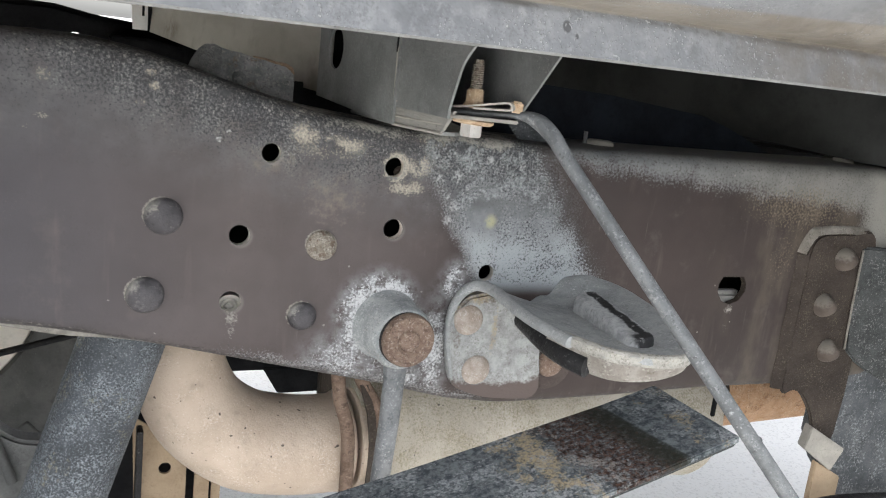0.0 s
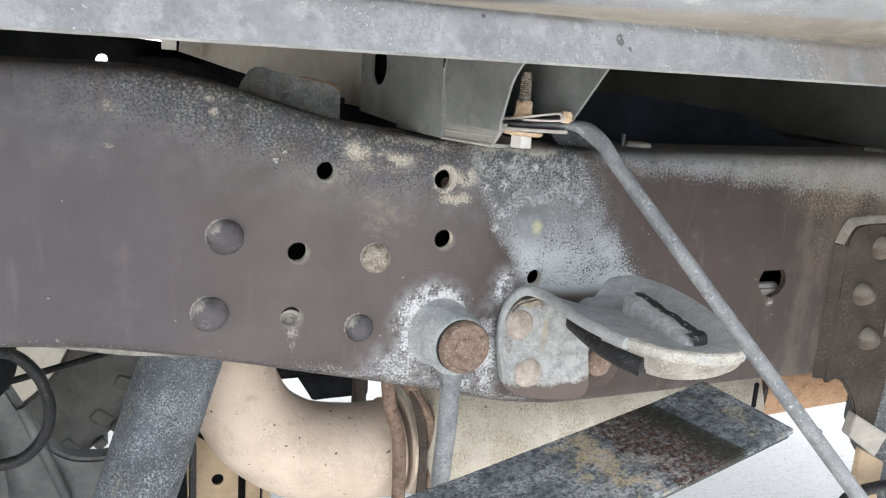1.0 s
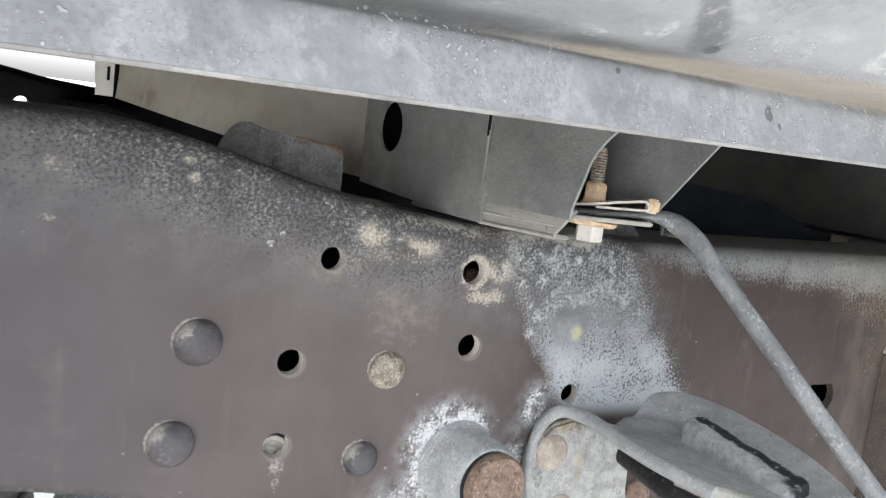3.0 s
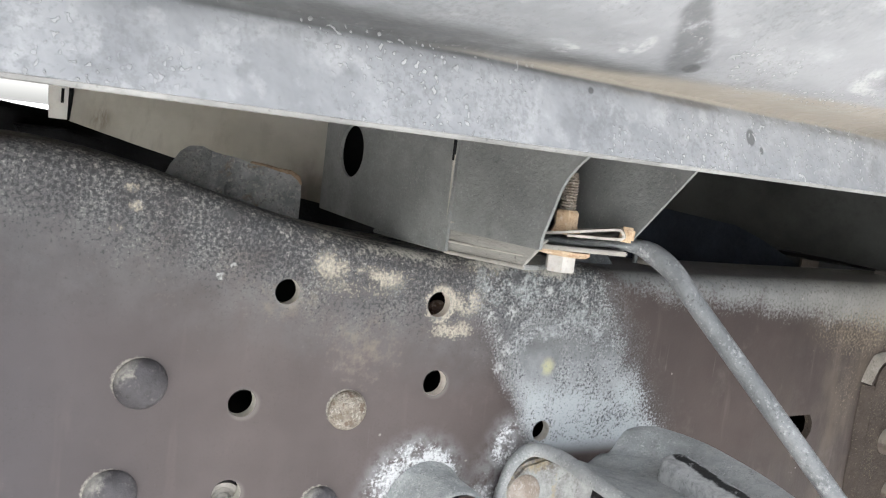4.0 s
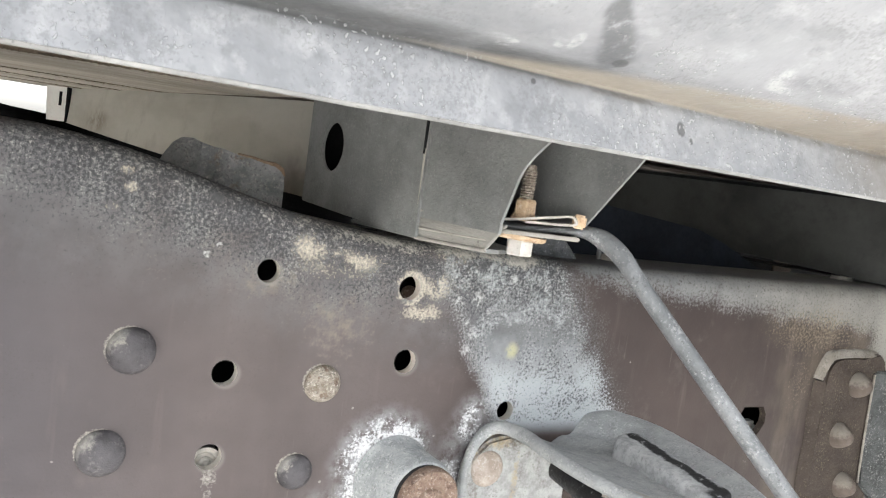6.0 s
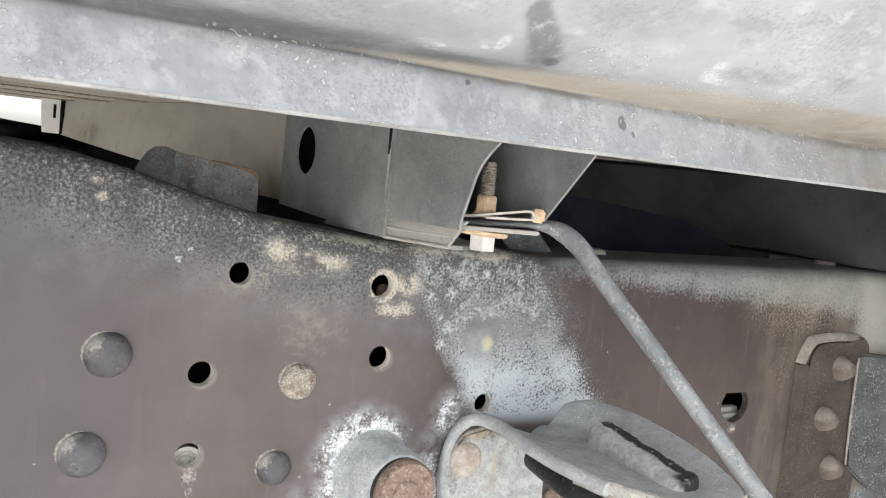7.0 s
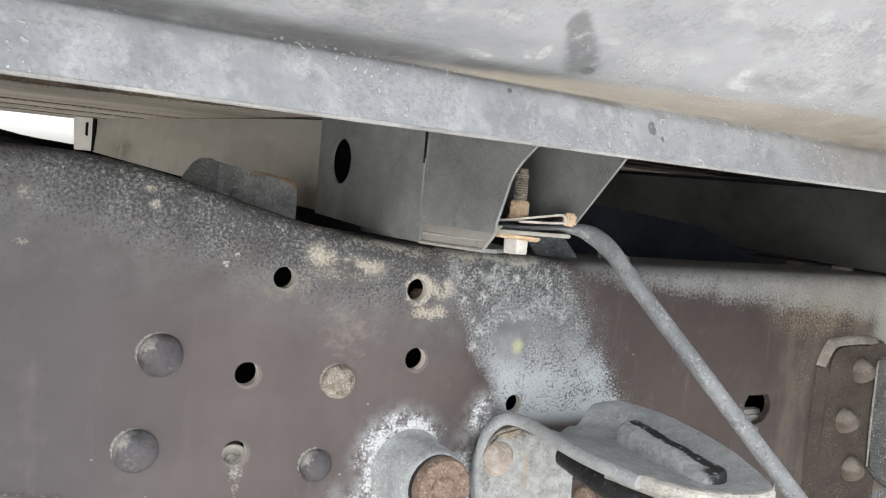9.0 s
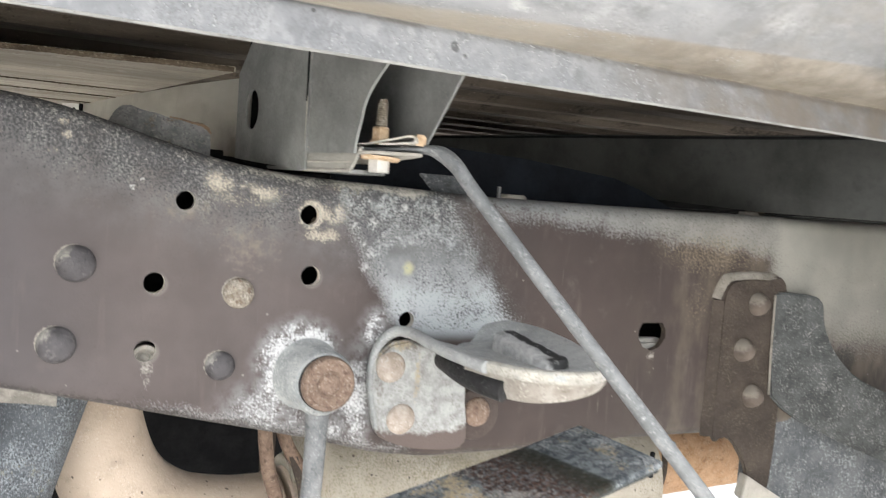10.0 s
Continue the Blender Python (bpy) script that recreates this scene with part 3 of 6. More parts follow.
M = {
    # crossmember paint with the shade under the bed put into its colour
    "cross_shaded": worn("crossmember_shaded", (0.027, 0.028, 0.027), (0.049, 0.051, 0.049), (0.08, 0.08, 0.075), 0.2, 420, 0.7, 0.0, 0.0002, 10, spec=0.1),
    "rail": rail_paint(),
    "panel": panel_metal(),
    "ground": concrete(),
    "rivet": rivet_paint(),
    "wall_paint": wall_paint(),
    "hanger_rivet": hanger_rivet(),
    "rivet_rust": worn("rivet_rust", (0.19, 0.160, 0.125), (0.33, 0.295, 0.245), (0.54, 0.51, 0.45), 0.66, 460, 0.75, 0, 0.0022, 150, None, (0.13, 0.085, 0.06), 0.5),
    "rivet_dusty": worn("rivet_dusty", (0.29, 0.242, 0.200), (0.42, 0.372, 0.330), (0.58, 0.55, 0.51), 0.5, 460, 0.8, 0, 0.0007, 110, None, (0.25, 0.165, 0.10), 0.35, 0.0, 0.4),
    "rod_rust": worn("rod_rust", (0.115, 0.076, 0.055), (0.185, 0.130, 0.097), (0.30, 0.235, 0.185), 0.50, 420, 0.85, 0, 0.0010, 90, None, (0.06, 0.038, 0.03), 0.5),
    "rust": worn("rusted_steel", (0.160, 0.108, 0.080), (0.225, 0.163, 0.126), (0.46, 0.39, 0.33), 0.58, 460, 0.85, 0, 0.0010, 170, None, (0.085, 0.052, 0.040), 0.42),
    "orange_rust": worn("orange_rust", (0.40, 0.235, 0.130), (0.50, 0.325, 0.200), (0.60, 0.46, 0.33), 0.62, 420, 0.9, 0, 0.0013, 60, None, (0.22, 0.125, 0.075), 0.45, 0.0, 0.6),
    "tan_rust": worn("tan_rust", (0.42, 0.30, 0.19), (0.54, 0.42, 0.29), (0.28, 0.155, 0.08), 0.6, 300, 0.8, 0, 0.0008, 110, None, (0.60, 0.52, 0.42), 0.4, 0.0, 0.4),
    "strap_rust": worn("strap_rust", (0.215, 0.148, 0.098), (0.30, 0.222, 0.155), (0.16, 0.09, 0.055), 0.6, 300, 0.85, 0, 0.0008, 60),
    "hem": worn("hem_metal", (0.17, 0.17, 0.165), (0.27, 0.27, 0.26), (0.15, 0.145, 0.135), 0.4, 300, 0.6, 0, 0.0003, 30),
    "zinc": worn("zinc_plate", (0.40, 0.39, 0.365), (0.50, 0.49, 0.465), (0.42, 0.31, 0.20), 0.4, 380, 0.45, 0.15, 0.0002, 120),
    "boss": worn("boss_paint", (0.25, 0.270, 0.270), (0.38, 0.396, 0.390), (0.54, 0.55, 0.54), 0.60, 520, 0.6, 0, 0.0006, 90, None, (0.34, 0.30, 0.22), 0.3),
    "blue_speckle": worn("blue_speckle", (0.036, 0.042, 0.049), (0.074, 0.085, 0.096), (0.255, 0.285, 0.31), 0.78, 480, 0.6, 0, 0.0008, 18, None, (0.21, 0.195, 0.135), 0.36, 0.0, 0.95),
    "rod_steel": worn("rod_steel", (0.105, 0.112, 0.115), (0.170, 0.178, 0.181), (0.34, 0.35, 0.35), 0.52, 400, 0.6, 0, 0.0007, 46, None, (0.31, 0.32, 0.32), 0.36, 0.0, 0.75),
    "grey_rod": worn("grey_rod", (0.115, 0.122, 0.127), (0.195, 0.203, 0.207), (0.42, 0.43, 0.43), 0.50, 480, 0.5, 0, 0.0006, 60, None, (0.07, 0.074, 0.078), 0.45),
    "tan_pipe": worn("tan_pipe", (0.43, 0.348, 0.272), (0.515, 0.43, 0.345), (0.64, 0.57, 0.49), 0.48, 420, 0.65, 0.0, 0.0005, 16, None, (0.335, 0.262, 0.198), 0.22, 0.006, 0.42),
    "beige_can": worn("beige_can", (0.36, 0.330, 0.275), (0.455, 0.424, 0.367), (0.22, 0.195, 0.122), 0.70, 380, 0.7, 0.0, 0.0006, 12, None, (0.28, 0.255, 0.21), 0.3, 0.01, 0.4),
    "cross": worn("crossmember_paint", (0.146, 0.152, 0.148), (0.214, 0.222, 0.216), (0.32, 0.32, 0.31), 0.42, 560, 0.55, 0.0, 0.0004, 24, None, (0.085, 0.087, 0.085), 0.28, 0.0, 0.55),
    "cross_beige": worn("crossmember_dusty", (0.47, 0.452, 0.392), (0.56, 0.54, 0.475), (0.38, 0.36, 0.30), 0.25, 300, 0.6, 0.0, 0.0003, 9, (0.4, 1, 3), None, 0.3, 0.0, 0.3),
    # paler than the wall: sky light on the end flange put into its paint
    "flange": worn("flange_paint_lit", (0.78, 0.77, 0.73), (0.84, 0.83, 0.79), (0.64, 0.62, 0.56), 0.3, 300, 0.6, 0, 0.0003, 14),
    # near-black: deep shade under the truck is put into this colour
    "dark": worn("shaded_underbody", (0.009, 0.0093, 0.0100), (0.017, 0.017, 0.018), (0.05, 0.05, 0.05), 0.15, 300, 0.85, 0, 0.0005, 20, spec=0.06),
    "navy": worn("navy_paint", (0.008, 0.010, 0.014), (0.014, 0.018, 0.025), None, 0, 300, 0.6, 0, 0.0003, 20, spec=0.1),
    "underfloor": worn("underfloor", (0.060, 0.050, 0.040), (0.165, 0.138, 0.110), (0.28, 0.24, 0.195), 0.35, 260, 0.85, 0, 0.0010, 9, (0.10, 1, 1), (0.035, 0.030, 0.025), 0.5, spec=0.12),
    "board": worn("fibre_board", (0.36, 0.32, 0.26), (0.54, 0.495, 0.41), (0.24, 0.20, 0.15), 0.5, 300, 0.95, 0, 0.0014, 26, (0.18, 1, 1), (0.62, 0.58, 0.49), 0.4),
    "fray": worn("frayed_fibre", (0.10, 0.078, 0.055), (0.20, 0.165, 0.12), (0.38, 0.33, 0.26), 0.5, 330, 0.95, 0, 0.0012, 60, (0.25, 1, 1.6), spec=0.15),
    "tab": worn("tab_paint", (0.140, 0.147, 0.150), (0.245, 0.252, 0.252), (0.36, 0.34, 0.32), 0.6, 420, 0.6, 0, 0.0010, 70, None, (0.15, 0.105, 0.065), 0.42, spec=0.3),
    "skirt": worn("dusty_skirt", (0.21, 0.206, 0.190), (0.300, 0.294, 0.268), (0.38, 0.345, 0.31), 0.4, 300, 0.75, 0, 0.0006, 40, (0.3, 0.3, 1.6), (0.11, 0.105, 0.095), 0.4),
    "hook": worn("hook_paint", (0.26, 0.272, 0.271), (0.365, 0.377, 0.373), (0.52, 0.53, 0.515), 0.52, 520, 0.6, 0, 0.0006, 60, None, (0.17, 0.172, 0.168), 0.35, 0.0, 0.6),
    "shackle": worn("shackle_paint", (0.052, 0.058, 0.063), (0.098, 0.106, 0.112), (0.27, 0.285, 0.295), 0.62, 330, 0.65, 0, 0.0010, 22, None, (0.035, 0.037, 0.039), 0.4, spec=0.25),
    "hook_edge": worn("hook_edge", (0.29, 0.285, 0.258), (0.44, 0.425, 0.380), (0.15, 0.135, 0.11), 0.62, 420, 0.8, 0, 0.0009, 60, None, (0.27, 0.275, 0.27), 0.40),
    "rim_dust": worn("rim_dust", (0.170, 0.156, 0.132), (0.285, 0.266, 0.232), (0.10, 0.082, 0.066), 0.55, 520, 0.85, 0, 0.0006, 40),
    "slot_metal": worn("slot_metal", (0.17, 0.160, 0.142), (0.28, 0.267, 0.240), (0.40, 0.385, 0.35), 0.45, 380, 0.8, 0, 0.0006, 90),
    "hook_under": worn("hook_under", (0.22, 0.20, 0.175), (0.32, 0.30, 0.27), (0.46, 0.44, 0.40), 0.55, 330, 0.8, 0, 0.0008, 60, None, (0.10, 0.08, 0.065), 0.4),
    "base_plate": base_metal(),
    "hole_cream": worn("hole_cream", (0.52, 0.46, 0.40), (0.62, 0.57, 0.51), (0.36, 0.29, 0.22), 0.4, 400, 0.8, 0, 0.0004, 90),
    "clip_steel": worn("clip_steel", (0.40, 0.38, 0.34), (0.50, 0.48, 0.44), (0.30, 0.24, 0.17), 0.45, 360, 0.6, 0, 0.0004, 90),
    "hole_edge": worn("hole_edge", (0.36, 0.34, 0.30), (0.46, 0.44, 0.39), (0.26, 0.23, 0.18), 0.4, 400, 0.8, 0, 0.0004, 90),
    "rubber": worn("black_rubber", (0.014, 0.014, 0.015), (0.026, 0.026, 0.027), (0.22, 0.22, 0.22), 0.36, 300, 0.45, 0, 0.0005, 60, spec=0.2),
    "tyre": worn("tyre_rubber", (0.085, 0.086, 0.083), (0.125, 0.125, 0.12), (0.19, 0.19, 0.18), 0.3, 200, 0.85, 0, 0.0008, 12, spec=0.2),
    "wheel": worn("wheel_paint", (0.66, 0.62, 0.53), (0.74, 0.70, 0.62), (0.50, 0.42, 0.30), 0.3, 200, 0.55, 0, 0.0003, 10),
    "axle": worn("axle_grey", (0.080, 0.083, 0.082), (0.150, 0.154, 0.151), (0.05, 0.05, 0.05), 0.45, 300, 0.65, 0, 0.0006, 16),
    "rail_brown": worn("rail_brown", (0.050, 0.038, 0.034), (0.068, 0.053, 0.047), (0.16, 0.13, 0.11), 0.3, 420, 0.65, 0, 0.0005, 30, spec=0.25),
    "hanger": worn("hanger_paint", (0.034, 0.027, 0.0225), (0.056, 0.045, 0.037), (0.17, 0.145, 0.105), 0.48, 460, 0.8, 0, 0.0008, 24, spec=0.2),
    "arm": worn("arm_paint", (0.030, 0.033, 0.033), (0.068, 0.073, 0.072), (0.27, 0.275, 0.262), 0.55, 420, 0.65, 0, 0.0010, 30, None, (0.035, 0.036, 0.036), 0.4, spec=0.25),
    "dust": worn("dusty_trim", (0.28, 0.268, 0.240), (0.37, 0.352, 0.315), (0.17, 0.16, 0.14), 0.4, 330, 0.85, 0, 0.0006, 40),
    "tan": worn("tan_sheet", (0.27, 0.20, 0.13), (0.36, 0.275, 0.185), (0.20, 0.135, 0.08), 0.4, 300, 0.75, 0, 0.0005, 20),
}


def bar_metal():
    """Mottled flat bar: blue grey, with an ochre and a dark brown band across it."""
    n = Nodes("bar_metal")
    along = n.math("ADD", n.math("MULTIPLY", n.axis(0), 0.986), n.math("MULTIPLY", n.axis(1), 0.164))
    wob = n.math("SUBTRACT", n.noise(30, 5, 0.6), 0.5)
    loose = n.math("ADD", along, n.math("MULTIPLY", wob, 0.05))
    col = n.mix(n.span(n.noise(190, 5, 0.72), 0.36, 0.64), (0.046, 0.055, 0.063), (0.160, 0.176, 0.184))
    col = n.mix(n.math("MULTIPLY", n.grains(n.span(n.noise(45, 4), 0.35, 0.65, 0.2, 0.8), 400, 6.0, 0.76, 3.0), 0.75), col, (0.34, 0.358, 0.365))
    col = n.mix(n.math("MULTIPLY", n.grains(n.span(n.noise(30, 4), 0.35, 0.65, 0.2, 0.7), 330, 5.0, 0.76, 4.0), 0.8), col, (0.030, 0.036, 0.042))
    tip = n.math("MULTIPLY", n.span(loose, 0.238, 0.250), n.span(n.noise(34, 4), 0.42, 0.60))
    ochre = n.any(n.math("MULTIPLY", n.span(loose, 0.112, 0.138), n.span(loose, 0.160, 0.178, 1.0, 0.0)), n.math("MULTIPLY", tip, 0.8))
    col = n.mix(n.math("MULTIPLY", n.grains(n.math("MULTIPLY", ochre, n.span(n.noise(60, 4, 0.65), 0.34, 0.60, 0.35, 1.1)), 420, 4.0, 0.78, 4.0), 0.85), col, (0.37, 0.300, 0.190))
    brown = n.math("MULTIPLY", n.span(loose, 0.158, 0.174), n.span(along, 0.222, 0.228, 1.0, 0.0))
    col = n.mix(n.grains(n.math("MULTIPLY", brown, 1.0), 330, 4.5, 0.76, 5.0), col, n.mix(n.span(n.noise(300, 4, 0.75), 0.40, 0.66), (0.018, 0.010, 0.0075), (0.105, 0.060, 0.044)))
    dark = n.math("MULTIPLY", n.span(n.math("ADD", along, n.math("MULTIPLY", wob, 0.02)), 0.198, 0.218), n.span(along, 0.2255, 0.2285, 1.0, 0.0))
    pale = n.math("MULTIPLY", n.math("MULTIPLY", n.span(loose, 0.152, 0.162), n.span(loose, 0.176, 0.190, 1.0, 0.0)), n.span(n.noise(48, 4, 0.65), 0.40, 0.60))
    col = n.mix(n.math("MULTIPLY", n.grains(pale, 480, 4.0, 0.78, 4.0), 0.75), col, (0.36, 0.345, 0.325))
    col = n.mix(n.math("MULTIPLY", dark, n.span(n.noise(170, 4, 0.7), 0.30, 0.55, 0.55, 0.92)), col, (0.024, 0.026, 0.021))
    g = n.noise(260, 3, 0.7)
    return n.done(col, n.span(g, 0.3, 0.7, 0.65, 0.9), 0.0, g, 0.0010, 0.12)


M["bar"] = bar_metal()


def pad_rubber():
    """Black rubber under grey dust; the dust is rubbed off along the back edge and at one end."""
    n = Nodes("pad_rubber")
    wob = n.math("MULTIPLY", n.math("SUBTRACT", n.noise(90, 5, 0.65), 0.5), 0.009)
    over = n.math("ADD", n.math("ADD", n.math("MULTIPLY", n.axis(0), 0.9934), n.math("MULTIPLY", n.axis(1), -0.1146)), wob)
    down = n.math("ADD", n.math("ADD", n.math("MULTIPLY", n.axis(0), -0.1146), n.math("MULTIPLY", n.axis(1), -0.9934)), wob)
    bare = n.any(n.math("MULTIPLY", n.span(over, 0.2265, 0.2285), n.span(over, 0.2325, 0.2345, 1.0, 0.0)), n.math("MULTIPLY", n.span(down, 0.106, 0.110), n.span(over, 0.220, 0.224)))
    col = n.mix(n.span(n.noise(110, 5, 0.7), 0.35, 0.65), (0.26, 0.268, 0.268), (0.44, 0.448, 0.448))
    col = n.mix(n.math("MULTIPLY", n.grains(0.45, 420, 6.0, 0.76, 3.0), 0.6), col, (0.12, 0.12, 0.12))
    col = n.mix(n.math("MULTIPLY", bare, n.span(n.noise(150, 4, 0.7), 0.26, 0.42)), col, (0.022, 0.022, 0.023))
    return n.done(col, 0.7, 0.0, n.noise(300, 3, 0.7), 0.0006, 0.35)


M["pad"] = pad_rubber()


# ---- mesh tools ----
def spline(pts, per=6, closed=False):
    """Points on a smooth curve through pts."""
    P = [Vector(p) for p in pts]
    n, out = len(P), []
    for i in range(n if closed else n - 1):
        if closed:
            a, b, c, d = P[i - 1], P[i], P[(i + 1) % n], P[(i + 2) % n]
        else:
            b, c = P[i], P[i + 1]
            a, d = (P[i - 1] if i else b * 2 - c), (P[i + 2] if i + 2 < n else c * 2 - b)
        for k in range(per):
            t = k / per
            out.append(0.5 * (2 * b + (c - a) * t + (2 * a - 5 * b + 4 * c - d) * t * t + (3 * b - a - 3 * c + d) * t ** 3))
    if not closed:
        out.append(P[-1])
    return out


def finish(bm, bevel=0.0, seg=2, angle=30):
    bmesh.ops.recalc_face_normals(bm, faces=bm.faces)
    if bevel:
        sharp = [e for e in bm.edges if len(e.link_faces) == 2 and e.calc_face_angle() > radians(angle)]
        bmesh.ops.bevel(bm, geom=sharp, offset=bevel, segments=seg, affect="EDGES", clamp_overlap=True)
    return bm


def mesh_of(name, bm, material, smooth=40):
    me = bpy.data.meshes.new(name)
    bm.to_mesh(me)
    bm.free()
    me.materials.append(M[material])
    me.shade_smooth()
    me.set_sharp_from_angle(angle=radians(smooth))
    return me


def thing(name, at, label, category, group="", kind=""):
    ob = tagged(new(name), label, category, group, kind)
    ob.empty_display_size = 0.02
    ob.location = at
    return ob


def part(name, bm, material, parent, label="", smooth=40):
    """Links a bmesh, built in world places, as one mesh under a thing or a part."""
    me = mesh_of(name, bm, material, smooth)
    root, off = parent, Vector((0, 0, 0))
    while root:
        off += root.location
        root = root.parent
    me.transform(Matrix.Translation(-off))
    ob = new(name, me)
    ob.parent = parent
    return tagged(ob, label)


def single(name, bm, material, label, category, kind="", smooth=40, group=""):
    return tagged(new(name, mesh_of(name, bm, material, smooth)), label, category, group, kind)


def tube(pts, radius, seg=20, caps=True, flat=None):
    """A tube along pts; radius may be a list; flat: per point (wide, thin) factors of the section."""
    bm = bmesh.new()
    P = [Vector(p) for p in pts]
    R = radius if isinstance(radius, (list, tuple)) else [radius] * len(P)
    side, rings = None, []
    for i, p in enumerate(P):
        way = (P[min(i + 1, len(P) - 1)] - P[max(i - 1, 0)]).normalized()
        if side is None:
            side = way.cross(Vector((0, 0, 1)) if abs(way.z) < 0.9 else Vector((0, 1, 0))).normalized()
        side = (side - way * side.dot(way)).normalized()
        up = way.cross(side)
        a, b = flat[i] if flat else (1, 1)
        rings.append([bm.verts.new(p + R[i] * (side * math.cos(k * math.tau / seg) * a + up * math.sin(k * math.tau / seg) * b)) for k in range(seg)])
    for r, s in zip(rings, rings[1:]):
        for k in range(seg):
            bm.faces.new((r[k], r[(k + 1) % seg], s[(k + 1) % seg], s[k]))
    if caps:
        bm.faces.new(rings[0])
        bm.faces.new(rings[-1][::-1])
    return finish(bm)


def lathe(profile, at, way, seg=32):
    """A body turned round an axis: profile of (radius, distance along the way)."""
    bm = bmesh.new()
    turn = Vector(way).to_track_quat("Z", "Y").to_matrix()
    rings = []
    for r, h in profile:
        if r < 1e-6:
            rings.append([bm.verts.new(Vector(at) + turn @ Vector((0, 0, h)))])
        else:
            rings.append([bm.verts.new(Vector(at) + turn @ Vector((r * math.cos(k * math.tau / seg), r * math.sin(k * math.tau / seg), h))) for k in range(seg)])
    for r, s in zip(rings, rings[1:]):
        for k in range(seg):
            q = [r[k % len(r)], r[(k + 1) % len(r)], s[(k + 1) % len(s)], s[k % len(s)]]
            q = [v for i, v in enumerate(q) if v not in q[:i]]
            if len(q) > 2:
                bm.faces.new(q)
    for ring in (rings[0], rings[-1]):
        if len(ring) > 2:
            bm.faces.new(ring)
    return finish(bm)


def prism(outline, depth, bevel=0.0, seg=2):
    """A flat outline of world points pushed along the vector depth."""
    bm = bmesh.new()
    f = bm.faces.new([bm.verts.new(p) for p in outline])
    ext = bmesh.ops.extrude_face_region(bm, geom=[f])
    bmesh.ops.translate(bm, verts=[v for v in ext["geom"] if isinstance(v, bmesh.types.BMVert)], vec=Vector(depth))
    return finish(bm, bevel, seg)


def block(at, size, bevel=0.0, turn=None, seg=2):
    bm = bmesh.new()
    bmesh.ops.create_cube(bm, size=1.0, matrix=Matrix.LocRotScale(Vector(at), turn, Vector(size)))
    return finish(bm, bevel, seg)


def sheet(rows, thick, bevel=0.0):
    """A sheet over a grid of points (rows of equal length), thickened."""
    bm = bmesh.new()
    V = [[bm.verts.new(p) for p in r] for r in rows]
    for a, b in zip(V, V[1:]):
        for i in range(len(a) - 1):
            bm.faces.new((a[i], a[i + 1], b[i + 1], b[i]))
    bmesh.ops.recalc_face_normals(bm, faces=bm.faces)
    bmesh.ops.solidify(bm, geom=bm.faces, thickness=thick)
    return finish(bm, bevel)


def merged(*parts):
    bm = bmesh.new()
    for p in parts:
        me = bpy.data.meshes.new("tmp")
        p.to_mesh(me)
        p.free()
        bm.from_mesh(me)
        bpy.data.meshes.remove(me)
    return bm


def cut(bm, cutters):
    """bm with the bodies in cutters taken away."""
    obs = []
    for b in (bm, cutters):
        me = bpy.data.meshes.new("tmp")
        b.to_mesh(me)
        b.free()
        obs.append(new("tmp", me))
    mod = obs[0].modifiers.new("cut", "BOOLEAN")
    mod.operation, mod.object, mod.solver = "DIFFERENCE", obs[1], "EXACT"
    got = bpy.data.meshes.new_from_object(obs[0].evaluated_get(bpy.context.evaluated_depsgraph_get()))
    out = bmesh.new()
    out.from_mesh(got)
    for o in obs:
        me = o.data
        bpy.data.objects.remove(o)
        bpy.data.meshes.remove(me)
    bpy.data.meshes.remove(got)
    return out


def dome(at, r, h, way=(0, -1, 0), seg=28):
    prof = [(r, -0.003), (r, 0.0)] + [(r * math.cos(a), h * math.sin(a)) for a in (0.12, 0.3, 0.55, 0.8, 1.05, 1.3)] + [(0, h)]
    return lathe(prof, at, way, seg)


def curve1(table):
    xs, ys = zip(*table)

    def f(x):
        i = min(max(int(np.searchsorted(xs, x)) - 1, 0), len(xs) - 2)
        t = min(max((x - xs[i]) / (xs[i + 1] - xs[i]), 0), 1)
        return ys[i] + (ys[i + 1] - ys[i]) * t
    return lambda x: (f(x - 0.012) + 2 * f(x) + f(x + 0.012)) / 4


# ---- the ground ----
bm = bmesh.new()
bmesh.ops.create_grid(bm, x_segments=8, y_segments=8, size=300.0, matrix=Matrix.Translation((0, 0, GROUND)))
single("ground", bm, "ground", "pale sunlit concrete yard with fine aggregate", "ground", "structure")

# ---- chassis rail ----
rail_top = curve1([(-1.2, 0.722), (-0.22, 0.722), (-0.115, 0.722), (-0.085, 0.7175), (-0.06, 0.712), (-0.035, 0.7045), (0.0, 0.695), (0.03, 0.688), (0.08, 0.682), (0.15, 0.680),
                   (0.22, 0.677), (0.40, 0.677), (0.60, 0.678), (1.4, 0.680)])
rail_low = curve1([(-1.2, 0.545), (-0.20, 0.5445), (-0.15, 0.5405), (-0.10, 0.532), (-0.05, 0.5215), (0.0, 0.510), (0.05, 0.499), (0.10, 0.4875), (0.15, 0.4738), (0.20, 0.4670),
                   (0.25, 0.4672), (0.30, 0.4675), (0.40, 0.470), (0.50, 0.469), (1.4, 0.469)])
RAIL_DEEP, RAIL_WALL = 0.075, 0.006


